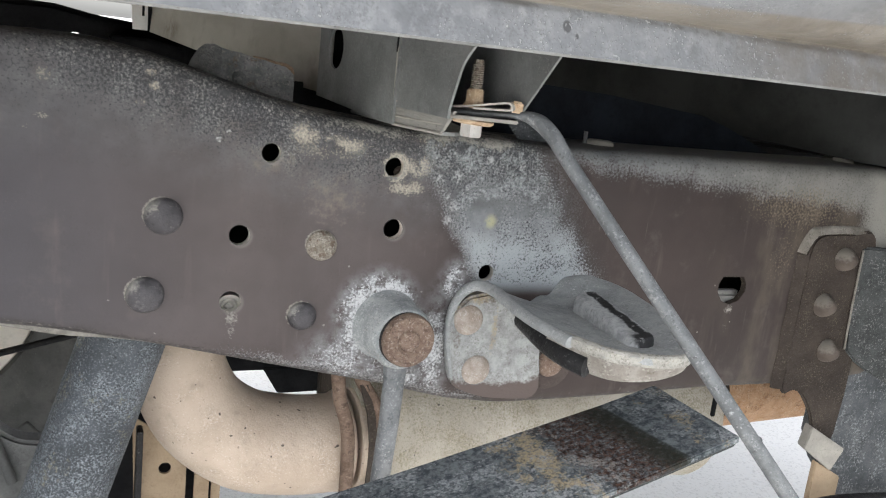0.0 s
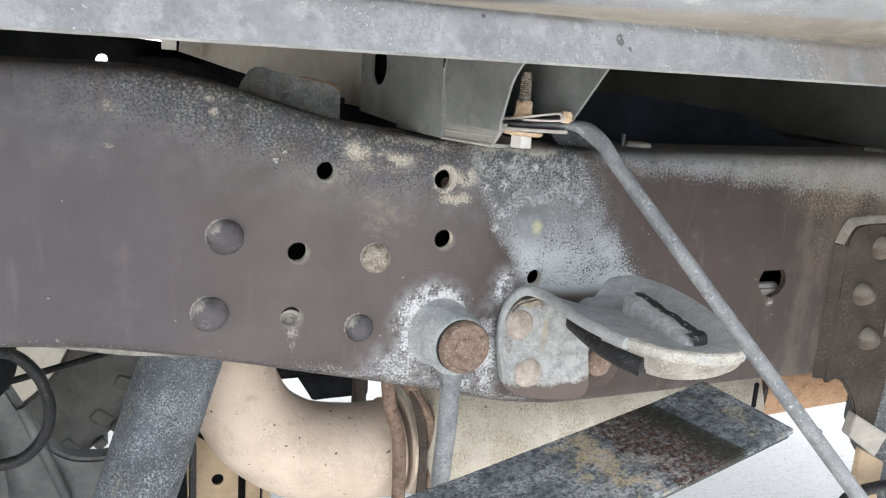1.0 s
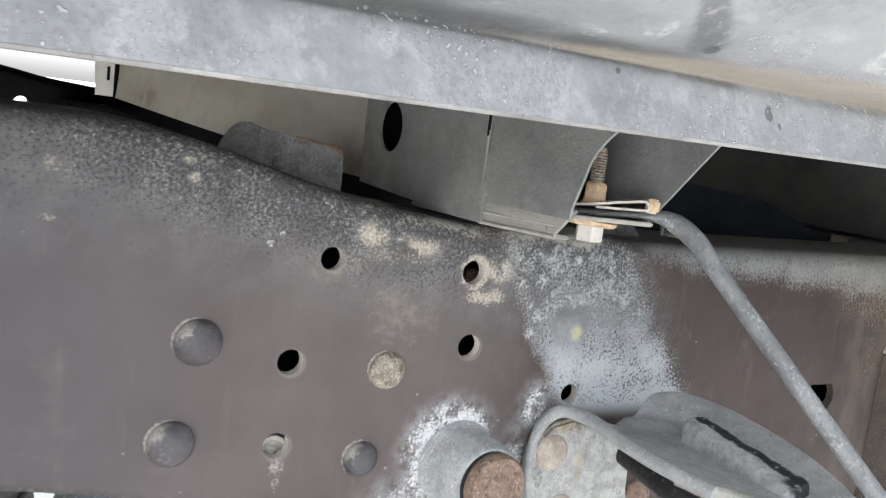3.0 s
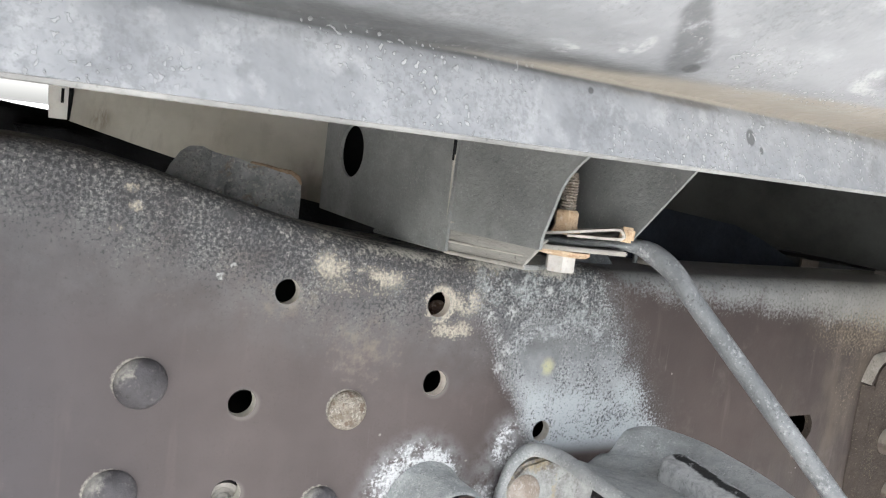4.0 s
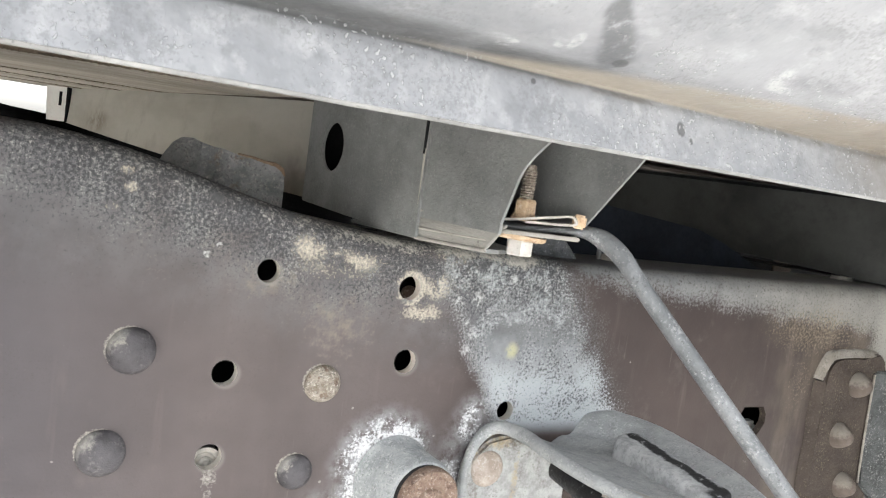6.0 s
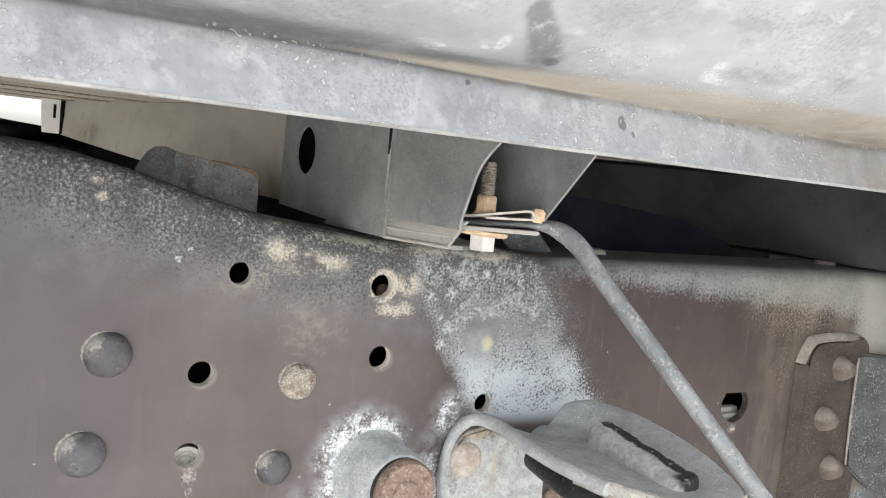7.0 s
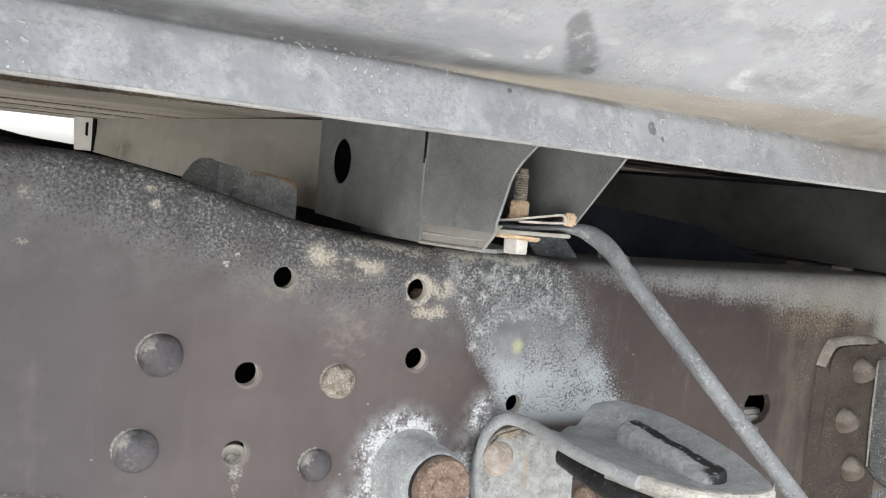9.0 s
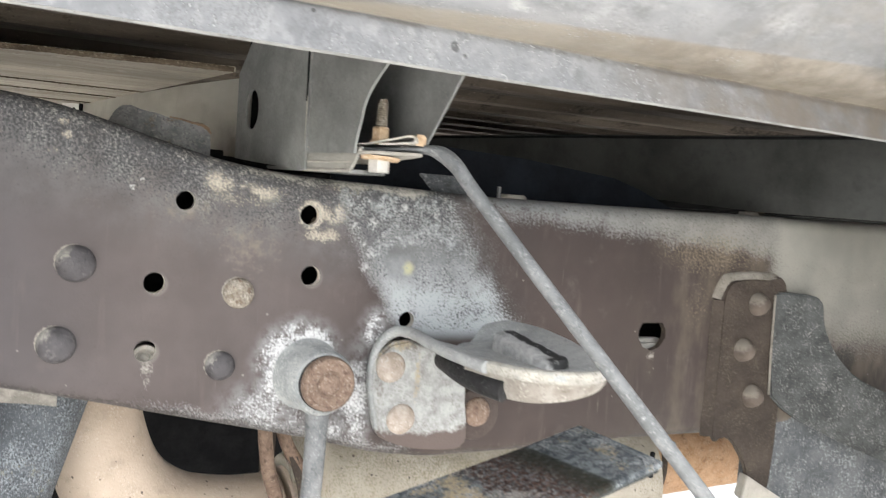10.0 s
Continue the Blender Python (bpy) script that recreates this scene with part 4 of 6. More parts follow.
def rail_sheet():
    bm = bmesh.new()
    uv = bm.loops.layers.uv.new("wear")
    r, q = 0.0110, 0.0145
    xs = [-1.2, -0.9, -0.6, -0.45] + [-0.35 + 0.0125 * i for i in range(81)] + [0.75, 0.9, 1.1, 1.4]
    rows, tags = [], {}
    for x in xs:
        zt, zb = rail_top(x), rail_low(x)
        sec = [(RAIL_DEEP, zt)] + [(0.045, zt)] + [(r - r * math.sin(a), zt - r + r * math.cos(a)) for a in [radians(d) for d in (0, 18, 36, 54, 72, 90)]]
        sec += [(0.0, zt - r + (zb + q - zt + r) * k / 6) for k in range(1, 6)]
        sec += [(q - q * math.sin(a), zb + q - q * math.cos(a)) for a in [radians(d) for d in (90, 72, 54, 36, 18, 0)]] + [(0.045, zb), (RAIL_DEEP, zb)]
        row = []
        for y, z in sec:
            v = bm.verts.new((x, y, z))
            tags[v] = (zt - z - y * 0.6, z - zb - y * 0.6)
            row.append(v)
        rows.append(row)
    for a, b in zip(rows, rows[1:]):
        for i in range(len(a) - 1):
            f = bm.faces.new((a[i], b[i], b[i + 1], a[i + 1]))
            for l in f.loops:
                l[uv].uv = tags[l.vert]
    bmesh.ops.recalc_face_normals(bm, faces=bm.faces)
    if sum(f.normal.y for f in bm.faces) > 0:
        bmesh.ops.reverse_faces(bm, faces=bm.faces)
    bmesh.ops.solidify(bm, geom=bm.faces, thickness=RAIL_WALL)
    return bm




def hole_cutters():
    bm = bmesh.new()
    for x, z, r in HOLES:
        bmesh.ops.create_cone(bm, cap_ends=True, segments=28, radius1=r, radius2=r, depth=0.05, matrix=Matrix.Translation((x, 0.0, z)) @ Euler((radians(90), 0, 0)).to_matrix().to_4x4())
    # slotted hole with a flat top
    pts = [(0.3925, 0.570), (0.396, 0.5765), (0.4185, 0.5765), (0.4225, 0.570), (0.4225, 0.563), (0.417, 0.555), (0.4075, 0.5515), (0.398, 0.555), (0.3925, 0.563)]
    slot = prism([(x, -0.025, z) for x, z in pts], (0, 0.05, 0))
    return merged(bm, slot)


rail = thing("chassis_rail", (0.2, 0.03, 0.47), "brown weathered steel truck frame rail with pale corrosion and drilled holes", "frame rail")
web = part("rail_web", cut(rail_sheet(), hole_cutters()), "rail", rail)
web.data.materials.append(M["hole_edge"])
web.data.materials.append(M["hanger"])
web.data.materials.append(M["hole_cream"])
for f in web.data.polygons:
    at = f.center + rail.location
    if abs(f.normal.y) < 0.3 and 0.0005 < at.y < RAIL_WALL - 0.0005 and rail_low(at.x) + 0.02 < at.z < rail_top(at.x) - 0.02:
        f.material_index = 2 if at.x > 0.38 else 3 if 0.07 < at.x < 0.12 else 1
xs = [-1.2 + 0.05 * i for i in range(53)]
# dark plate added to close the back, so the holes read black
part("dark_closing_plate", sheet([[(x, RAIL_DEEP + 0.002, rail_low(x) + 0.004) for x in xs], [(x, RAIL_DEEP + 0.002, rail_top(x) - 0.004) for x in xs]], 0.005), "dark", rail)
for (x, z), r, h, m, lab in (((-0.066, 0.6155), 0.0122, 0.0076, "rivet", ""), ((-0.0755, 0.5630), 0.0121, 0.0078, "rivet", ""), ((0.039, 0.598), 0.0108, 0.0068, "rivet_rust", "rust-flaked rivet head"),
                             ((0.029, 0.547), 0.0103, 0.0064, "rivet", "")):
    part("rivet", dome((x, 0, z), r, h), m, rail, lab)
part("slot_ledge", block((0.4085, 0.016, 0.5500), (0.044, 0.014, 0.021), 0.004), "skirt", rail)
for x, z, r in (HOLES[4],):
    part("weld_nut", lathe([(0.0, 0.0045), (r * 0.22, 0.0035), (r * 0.45, 0.0050), (r * 0.62, 0.0030), (r * 0.80, 0.0042), (r * 1.0, 0.0025), (r * 1.3, 0.0025), (r * 1.3, 0.012)], (x + 0.0012, 0.0050, z - 0.0068), (0, 1, 0), 24), "dust", rail)
part("rust_flake", dome((0.1000, 0.024, 0.6480), 0.0050, 0.004, (-0.4, -1, 0.2), 12), "rust", rail, "rusty metal seen in the hole")
part("flange_nut", lathe([(0.0, 0.0035), (0.0095, 0.0035), (0.0115, 0.002), (0.0120, 0.0)], (0.282, 0.048, rail_top(0.282)), (0, 0, 1), 24), "dust", rail)
part("flange_stud", tube([(0.2690, 0.05, 0.675), (0.2690, 0.05, 0.6865)], 0.0018, 8), "grey_rod", rail)
part("flange_nut", lathe([(0.0, 0.003), (0.009, 0.003), (0.010, 0.0)], (0.560, 0.05, rail_top(0.56)), (0, 0, 1), 16), "dust", rail)
# small tab standing behind the hump
tab_top = [(-0.046, 0.704), (-0.043, 0.7125), (-0.0385, 0.7205), (-0.0345, 0.7240), (-0.0290, 0.7245), (-0.0245, 0.7225), (-0.0190, 0.7212), (-0.0120, 0.7205), (-0.0030, 0.7180), (0.0060, 0.7168), (0.0130, 0.7150), (0.0205, 0.7142), (0.0250, 0.7120), (0.0268, 0.7085), (0.0274, 0.702)]
fold_in = lambda x: 0.0700 + 0.55 * max(0, -0.0235 - x)
part("cable_tab", sheet([[(x, fold_in(x) - 0.0008 * math.sin(x * 160), 0.688 + (z - 0.688) * k) for x, z in tab_top] for k in (0.0, 0.4, 0.75, 1.0)], 0.0026, 0.0004), "tab", rail, "thin grey steel tab with rust-stained edge", 25)
part("tab_edge", tube([(x, fold_in(x) - 0.0008, z + 0.0002) for x, z in tab_top[8:14]], [0.0010, 0.0014, 0.0017, 0.0020, 0.0018, 0.0012], 8), "strap_rust", rail, "rust on the upper edge")
part("tab_bolt", dome((-0.012, 0.068, 0.7025), 0.0050, 0.004), "tab", rail)

# ---- sway bar link on its stud ----
link = thing("sway_bar_link", (0.094, -0.02, 0.44), "grey sway bar link with a rusty bolt head on the rail", "suspension link")
part("stud_boss", lathe([(0.0265, 0.0), (0.0250, 0.003), (0.0238, 0.006), (0.0232, 0.030), (0.0215, 0.033), (0.0, 0.033)], (0.0925, 0.0, 0.5395), (0.06, -1, 0), 40), "boss", link)
part("bushing", lathe([(0.0192, 0.0), (0.0192, 0.004), (0.0, 0.004)], (0.0945, -0.032, 0.5405), (0.06, -1, 0), 32), "rubber", link, "black rubber bushing edge")
part("bolt_head", lathe([(0.0188, 0.0), (0.0192, 0.001), (0.0190, 0.0055), (0.0178, 0.0075), (0.0160, 0.0076), (0.0150, 0.0068), (0.0098, 0.0070), (0.0088, 0.0058), (0.0078, 0.0056), (0.0068, 0.0072), (0.0045, 0.0078), (0.0, 0.0080)],
                         (0.0950, -0.0352, 0.5410), (0.06, -1, 0), 40), "rust", link, "round rust-brown bolt head")
part("link_rod", tube([(0.0955, -0.018, 0.522), (0.0955, -0.0185, 0.500), (0.0945, -0.020, 0.470), (0.092, -0.021, 0.430), (0.090, -0.022, 0.385), (0.088, -0.023, 0.30)],
                      [0.0090, 0.0078, 0.0074, 0.0072, 0.0072, 0.0072], 20), "grey_rod", link)

# ---- stamped bracket with its ledge ----
hook = thing("bump_stop_bracket", (0.19, -0.02, 0.48), "grey stamped steel bracket with a curved ledge, riveted to the rail", "bracket")
base = spline([(0.1385, 0.549), (0.1380, 0.530), (0.1450, 0.497), (0.158, 0.487), (0.178, 0.481), (0.200, 0.4785), (0.214, 0.4780)], 4) + \
    [Vector(p) for p in ((0.2205, 0.4805), (0.2230, 0.487), (0.2220, 0.500), (0.2195, 0.515), (0.219, 0.535), (0.212, 0.550), (0.168, 0.566), (0.152, 0.563))]
part("base_plate", prism([(p[0], -0.0005, p[1]) for p in base], (0, -0.0095, 0), 0.002), "base_plate", hook, "pale dusty plate with ochre stains")
for (x, z), m in (((0.1535, 0.545), "rivet_dusty"), ((0.1645, 0.505), "rivet_dusty"), ((0.2335, 0.5055), "rust")):
    part("rivet", dome((x, -0.0095 if m == "rivet_dusty" else -0.0035, z), 0.0118, 0.0052), m, hook, "rusty flat rivet head")
part("rivet_pad", lathe([(0.0215, 0.0), (0.0205, 0.0024), (0.0180, 0.0030), (0.0, 0.0030)], (0.2335, -0.0002, 0.5035), (0, -1, 0), 32), "rail_brown", hook, "brown round pad under a rivet")
# the ledge: dished, rising in a fillet to the rail, edged by one thick bead
left_edge = curve1([(-0.168, 0.205), (-0.160, 0.188), (-0.150, 0.178), (-0.128, 0.1685), (-0.092, 0.1630), (-0.062, 0.1620), (-0.030, 0.1640), (0.002, 0.1600)])
right_edge = curve1([(-0.168, 0.226), (-0.160, 0.238), (-0.132, 0.2475), (-0.088, 0.2625), (-0.040, 0.2660), (-0.013, 0.2560), (0.002, 0.2400)])
rows = []
for k in range(25):
    y = 0.0040 - 0.1710 * k / 24
    rows.append([])
    for j in range(29):
        t = j / 28
        x = left_edge(y) + (right_edge(y) - left_edge(y)) * t
        lip = (0.0078 + 0.04 * max(-0.09, y)) * max(0, (t - 0.80) / 0.20) ** 0.75 * min(1, 0.35 + (0.002 - y) / 0.016) * (1 if y > -0.12 else max(0, 1 + (y + 0.12) / 0.045))
        dish = -(0.0050 + 0.0055 * math.exp(y / 0.035)) * math.sin(math.pi * min(1, t * 1.12)) * (1 if y > -0.10 else max(0.4, 1 + (y + 0.10) / 0.1))
        rows[-1].append((x, y, 0.5735 + lip + dish - 0.010 * math.exp(-((t - 0.48) / 0.20) ** 2) * math.exp(y / 0.030) - 0.006 * math.exp(-((t - 0.76) / 0.07) ** 2) * math.exp(y / 0.035)))
part("ledge", sheet(rows, 0.0045, 0.0006), "hook", hook, "", 60)
bead = [(0.1450, -0.0088, 0.500), (0.1385, -0.0088, 0.530), (0.1390, -0.0085, 0.551), (0.1465, -0.008, 0.5655), (0.1560, -0.012, 0.5725), (0.1620, -0.030, 0.5735), (0.1610, -0.060, 0.5722), (0.1622, -0.092, 0.5710), (0.1678, -0.128, 0.5702), (0.1775, -0.152, 0.5700), (0.190, -0.1625, 0.5700), (0.208, -0.1690, 0.5700), (0.226, -0.1680, 0.5702), (0.2385, -0.159, 0.5705)]
path = spline(bead[:9], 6)
part("rim", tube(path, 0.0040, 14, True, [(0.36 + 0.59 * min(1, i / 20), 0.36 + 0.74 * min(1, i / 20)) for i in range(len(path))]), "hook", hook)
path = spline([(0.1622, -0.092, 0.5710), (0.1645, -0.112, 0.5705), (0.1678, -0.128, 0.5702), (0.1775, -0.152, 0.5700), (0.190, -0.1625, 0.5700), (0.208, -0.1690, 0.5700), (0.226, -0.1680, 0.5702), (0.2385, -0.159, 0.5705)], 6)
part("ledge_rim", sheet([[(p.x + 0.0030 * (1 - q), p.y + 0.0032 * (1 - q), p.z + dz * (0.5 + 0.5 * min(1, i / 16))) for i, p in enumerate(path)] for dz, q in ((0.0046, 0.0), (0.0042, 0.7), (0.0030, 1.0), (-0.0016, 1.0), (-0.0032, 0.8))], 0.0030, 0.0005), "hook_edge", hook, "cream chipped edge", 30)
rim = [(p.x, p.y) for p in path]
low = [(p[0] + 0.003, p[1] + 0.005) for p in rim if p[1] < -0.105]
fade = curve1([(0.15, 1.0), (0.190, 1.0), (0.215, 0.72), (0.245, 0.22)])
# black tube laid in for the shade between the edge and underside
part("rim_shade", tube(spline([(x + 0.0015, y + 0.0015, 0.5668) for x, y in low[::3]], 3), 0.0014, 8), "rubber", hook, "dark strip for the shaded gap under the edge")
part("under_rim", sheet([[(x, y, 0.5665) for x, y in low], [(x + 0.001, y + 0.002, 0.5665 - 0.0090 * fade(x)) for x, y in low], [(x + 0.004, y + 0.006, 0.5665 - 0.0155 * fade(x)) for x, y in low], [(x + 0.014, y + 0.016, 0.5665 - 0.0165 * fade(x)) for x, y in low]], 0.005, 0.0008), "hook_under", hook, "brown mottled underside")
part("rubber_strip", tube(spline([(0.1745, -0.050, 0.5590), (0.1728, -0.064, 0.5585), (0.1700, -0.090, 0.5575), (0.1705, -0.115, 0.5568), (0.1765, -0.136, 0.5562)], 4), 0.0068, 16, True, [(0.7, 1.0)] * 17), "rubber", hook, "black rubber strip")
def pill_outline(mid, way, length, width):
    """The plan of a block with rounded ends."""
    u = Vector(way).normalized()
    v = Vector((-u.y, u.x, 0))
    pts, r = [], width / 2
    for s, a0 in ((1, -90), (-1, 90)):
        for k in range(9):
            a = radians(a0 + 180 * k / 8)
            pts.append(Vector(mid) + u * (s * (length / 2 - r) + r * math.cos(a) * 0.75) + v * r * math.sin(a))
    return pts


def loft(rings):
    """Closed rings joined one over the other and capped."""
    bm = bmesh.new()
    levels = [[bm.verts.new(p) for p in ring] for ring in rings]
    for a, b in zip(levels, levels[1:]):
        for i in range(len(a)):
            bm.faces.new((a[i - 1], a[i], b[i], b[i - 1]))
    bm.faces.new(levels[0][::-1])
    bm.faces.new(levels[-1])
    return finish(bm)


pad_way = Vector((-0.0105, -0.091, 0))
rings = []
for wide, up in ((1.0, -0.007), (1.0, 0.0010), (0.97, 0.0036), (0.90, 0.0058), (0.80, 0.0068), (0.60, 0.0072), (0.30, 0.0070)):
    ring = pill_outline((0.2175, -0.0975, 0), pad_way, 0.098 - 0.019 * (1 - wide), 0.019 * wide)
    rings.append([(p.x, p.y, 0.5690 + up + (0.002 + 0.20 * ((p.x - 0.2175) * 0.9934 - (p.y + 0.0975) * 0.1146) + 0.04 * (p.y + 0.0975) if up > 0 else 0)) for p in ring])
part("pad", loft(rings), "pad", hook, "raised rubber pad, black with grey dust on its side", 60)

# ---- bed crossmember with its bolted brace ----
cross = thing("bed_crossmember", (0.06, 0.2, 0.69), "grey sheet-steel bed crossmember with an oval hole, across the rail", "crossmember")


def wall_rows(plan, low, high):
    return [[(x, y, low(y)) for x, y in plan], [(x, y, (low(y) + high(y)) / 2) for x, y in plan], [(x, y, high(y)) for x, y in plan]]


def upper(y):
    return 0.792 if y < 0.10 else 0.760


front_l = [(0.0760, -0.020), (0.0685, 0.025), (0.0610, 0.073), (0.0560, 0.105)]
bm = sheet(wall_rows(front_l, lambda y: 0.687 + max(0, y + 0.0) * 0.06, upper), 0.002)
oval = bmesh.new()
bmesh.ops.create_cone(oval, cap_ends=True, segments=32, radius1=1, radius2=1, depth=1, matrix=Matrix.LocRotScale((0.060, 0.075, 0.731), Euler((0, radians(90), 0)), (0.0155, 0.0125, 0.06)))
part("side_wall", cut(bm, oval), "cross", cross)
run = [(0.0558, 0.1055), (0.0605, 0.1062), (0.0640, 0.1085), (0.0650, 0.1130), (0.0640, 0.1200), (0.0600, 0.1350), (0.0560, 0.150), (0.0335, 0.250), (0.004, 0.430), (-0.012, 0.540), (-0.0225, 0.615), (-0.0280, 0.655)]
rows = wall_rows(run, lambda y: 0.6935 + (y - 0.1055) * 0.048, upper)
rows[0] = [(x - 0.004 * min(1, (y - 0.1055) / 0.06), y, z) for x, y, z in rows[0]]
rows[1] = [(x - 0.002 * min(1, (y - 0.1055) / 0.06), y, z) for x, y, z in rows[1]]
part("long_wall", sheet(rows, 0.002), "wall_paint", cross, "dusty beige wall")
part("top_flange", sheet([[(x + 0.001, y, 0.7595) for x, y in run], [(x + 0.030, y, 0.7600) for x, y in run]], 0.0015), "cross_beige", cross)
part("end_flange", sheet([[(-0.0305, 0.658, 0.7205), (-0.050, 0.672, 0.7205)], [(-0.0305, 0.658, 0.755), (-0.052, 0.673, 0.752)], [(-0.0305, 0.658, 0.80), (-0.052, 0.673, 0.80)]], 0.002), "flange", cross, "beige end flange, painted pale for the sky light on it")
# solid dark bar in place of a cut slot and its shade
part("slot_shade", tube([(-0.0385, 0.662, 0.7385), (-0.0385, 0.662, 0.7545)], 0.0020, 10), "dark", cross, "dark bar for the shaded slot")
# overlapping end piece, its front cut on the slant
lap = []
for k in range(17):
    z = 0.6985 + 0.0915 * k / 16
    reach = max(-0.138, -0.0825 - 0.030 * max(0, (z - 0.703) / 0.089) - 0.020 * max(0, (z - 0.728) / 0.027) ** 1.6)
    lap.append([(0.0772 + 0.012 * ((-0.018 - y) / 0.07), y, z) for y in [-0.016 + (reach + 0.016) * j / 6 for j in range(7)]])
part("end_plate", sheet(lap, 0.0018), "cross", cross)
rgt = []
for k in range(9):
    z = 0.700 + 0.090 * k / 8
    reach = -0.088 - 0.075 * (z - 0.700) / 0.09
    rgt.append([(0.1315 - 0.15 * (y + 0.09), y, z) for y in [0.15 + (reach - 0.15) * j / 6 for j in range(7)]])
part("far_wall", sheet(rgt, 0.0018), "cross", cross)
part("foot", prism([(0.0755, -0.018, 0.6862), (0.0895, -0.064, 0.6862), (0.100, -0.066, 0.6862), (0.122, -0.050, 0.6862), (0.135, 0.05, 0.6862), (0.066, 0.05, 0.6862)], (0, 0, 0.0024), 0.0006), "cross", cross)
part("foot_layer", prism([(0.0765, -0.017, 0.6935), (0.0915, -0.076, 0.6985), (0.100, -0.086, 0.6990), (0.128, -0.096, 0.6992), (0.146, 0.04, 0.6950)], (0, 0, 0.0022), 0.0006), "dust", cross, "dusty second layer of the foot")
part("foot_skirt", prism([(0.0762, -0.0180, 0.6875), (0.0905, -0.066, 0.6885), (0.0920, -0.0800, 0.7030), (0.0765, -0.0180, 0.7020)], (0.0030, 0.001, 0), 0.0004), "skirt", cross, "dust-streaked folded edge")
for up, wide in ((0.6868, 0.0011), (0.6925, 0.0008), (0.7022, 0.0010)):
    part("foot_lip", tube([(0.0758, -0.0180, up), (0.0830, -0.0420, up + 0.0004), (0.0905, -0.0670, up + 0.0010)], wide, 8), "dust", cross, "pale dusty lip")
part("seam", tube([(0.0752, -0.0185, 0.690), (0.0748, -0.0188, 0.72), (0.0745, -0.0188, 0.7365)], 0.0013, 8), "dust", cross, "pale seam")
# dark strips laid in for the shade of the open lap and flange gap
part("lap_shade", tube([(0.0744, -0.0185, 0.7335), (0.0742, -0.0187, 0.75), (0.0740, -0.0185, 0.79)], 0.0014, 8), "dark", cross, "dark strip for the shade in the open lap")
part("flange_shade", tube([(-0.0312, 0.6530, 0.7205), (-0.0312, 0.6530, 0.80)], 0.0026, 8), "dark", cross, "dark strip for the shaded gap beside the flange")

brace = thing("brace_rod", (0.109, -0.071, 0.69), "grey steel brace rod with a flattened end, bolted under the crossmember", "brace")
rod = spline([(0.098, -0.060, 0.7020), (0.112, -0.074, 0.7025), (0.128, -0.087, 0.7042), (0.1385, -0.096, 0.7032), (0.1455, -0.1085, 0.6954), (0.1536, -0.122, 0.6790), (0.1936, -0.171, 0.6125), (0.2318, -0.218, 0.5492), (0.289, -0.288, 0.4544),
              (0.3395, -0.350, 0.3717)], 5)
flat = []
for i in range(len(rod)):
    k = min(1, max(0, (i - 9) / 7))
    swell = 1 + 0.14 * math.exp(-((i - 18) / 4) ** 2)
    flat.append(((1.75 - 0.75 * k) * swell, (0.40 + 0.48 * k) * swell))
part("rod", tube(rod, [0.0049 + 0.0004 * i / len(rod) for i in range(len(rod))], 18, True, flat), "rod_steel", brace)
part("burr", dome((0.2395, -0.2225, 0.5440), 0.0022, 0.0022, (0.9, 0.1, 0.3), 12), "rod_steel", brace)
bolt = thing("mounting_bolt", (0.109, -0.071, 0.684), "rusty threaded bolt with a tan flanged nut and bright hex head", "bolt")
hexa = lathe([(0.0, 0.0), (0.0068, 0.0), (0.0074, 0.0008), (0.0074, 0.0085), (0.0, 0.0085)], (0.1085, -0.0715, 0.6875), (0, 0, 1), 6)
part("hex_head", hexa, "zinc", bolt, "dull zinc hex head", 20)
part("washer", lathe([(0.0, 0.0), (0.0118, 0.0), (0.0134, 0.0012), (0.0134, 0.0026), (0.0, 0.0030)], (0.1085, -0.0715, 0.6955), (0.05, 0, 1), 28), "tan_rust", bolt, "tan rusty washer")
part("nut", lathe([(0.0076, 0.0), (0.0078, 0.0014), (0.0064, 0.0030), (0.0060, 0.0042), (0.0060, 0.0102), (0.0050, 0.0114), (0.0, 0.0114)], (0.1085, -0.0715, 0.7058), (0, 0, 1), 6), "tan_rust", bolt, "tan rusty flanged nut", 25)
thread = [(0.0040, 0.0)]
for k in range(13):
    thread += [(0.0041, 0.0006 + k * 0.00135), (0.0033, 0.0012 + k * 0.00135)]
part("shank", lathe(thread + [(0.0033, 0.0185), (0.0028, 0.0200), (0.0, 0.0200)], (0.1085, -0.0715, 0.7150), (0, 0, 1), 16), "rivet_rust", bolt, "rusty thread")
clip = [(0.096, -0.058, 0.7055), (0.104, -0.066, 0.7062), (0.112, -0.076, 0.7085), (0.120, -0.086, 0.7110), (0.1250, -0.0920, 0.7122), (0.1268, -0.0940, 0.7100), (0.1265, -0.0935, 0.7072), (0.121, -0.087, 0.7062),
        (0.110, -0.074, 0.7052)]
side = Vector((0.72, 0.69, 0)) * 0.0085
path = spline(clip, 4)
part("spring_clip", sheet([[p - side for p in path], [p + side for p in path]], 0.0012), "clip_steel", bolt, "folded pale spring clip")
part("clip_end", block((0.1254, -0.0962, 0.7096), (0.0075, 0.0028, 0.0072), 0.0012, Euler((0, radians(4), radians(-18)))), "tan_rust", bolt, "tan folded end of the clip")

# ---- bed side panel above the camera ----
side_panel = thing("inner_fender", (0.0, -0.2, 0.742), "dull grey galvanised inner fender, dusty and splashed, with folded hem", "fender")


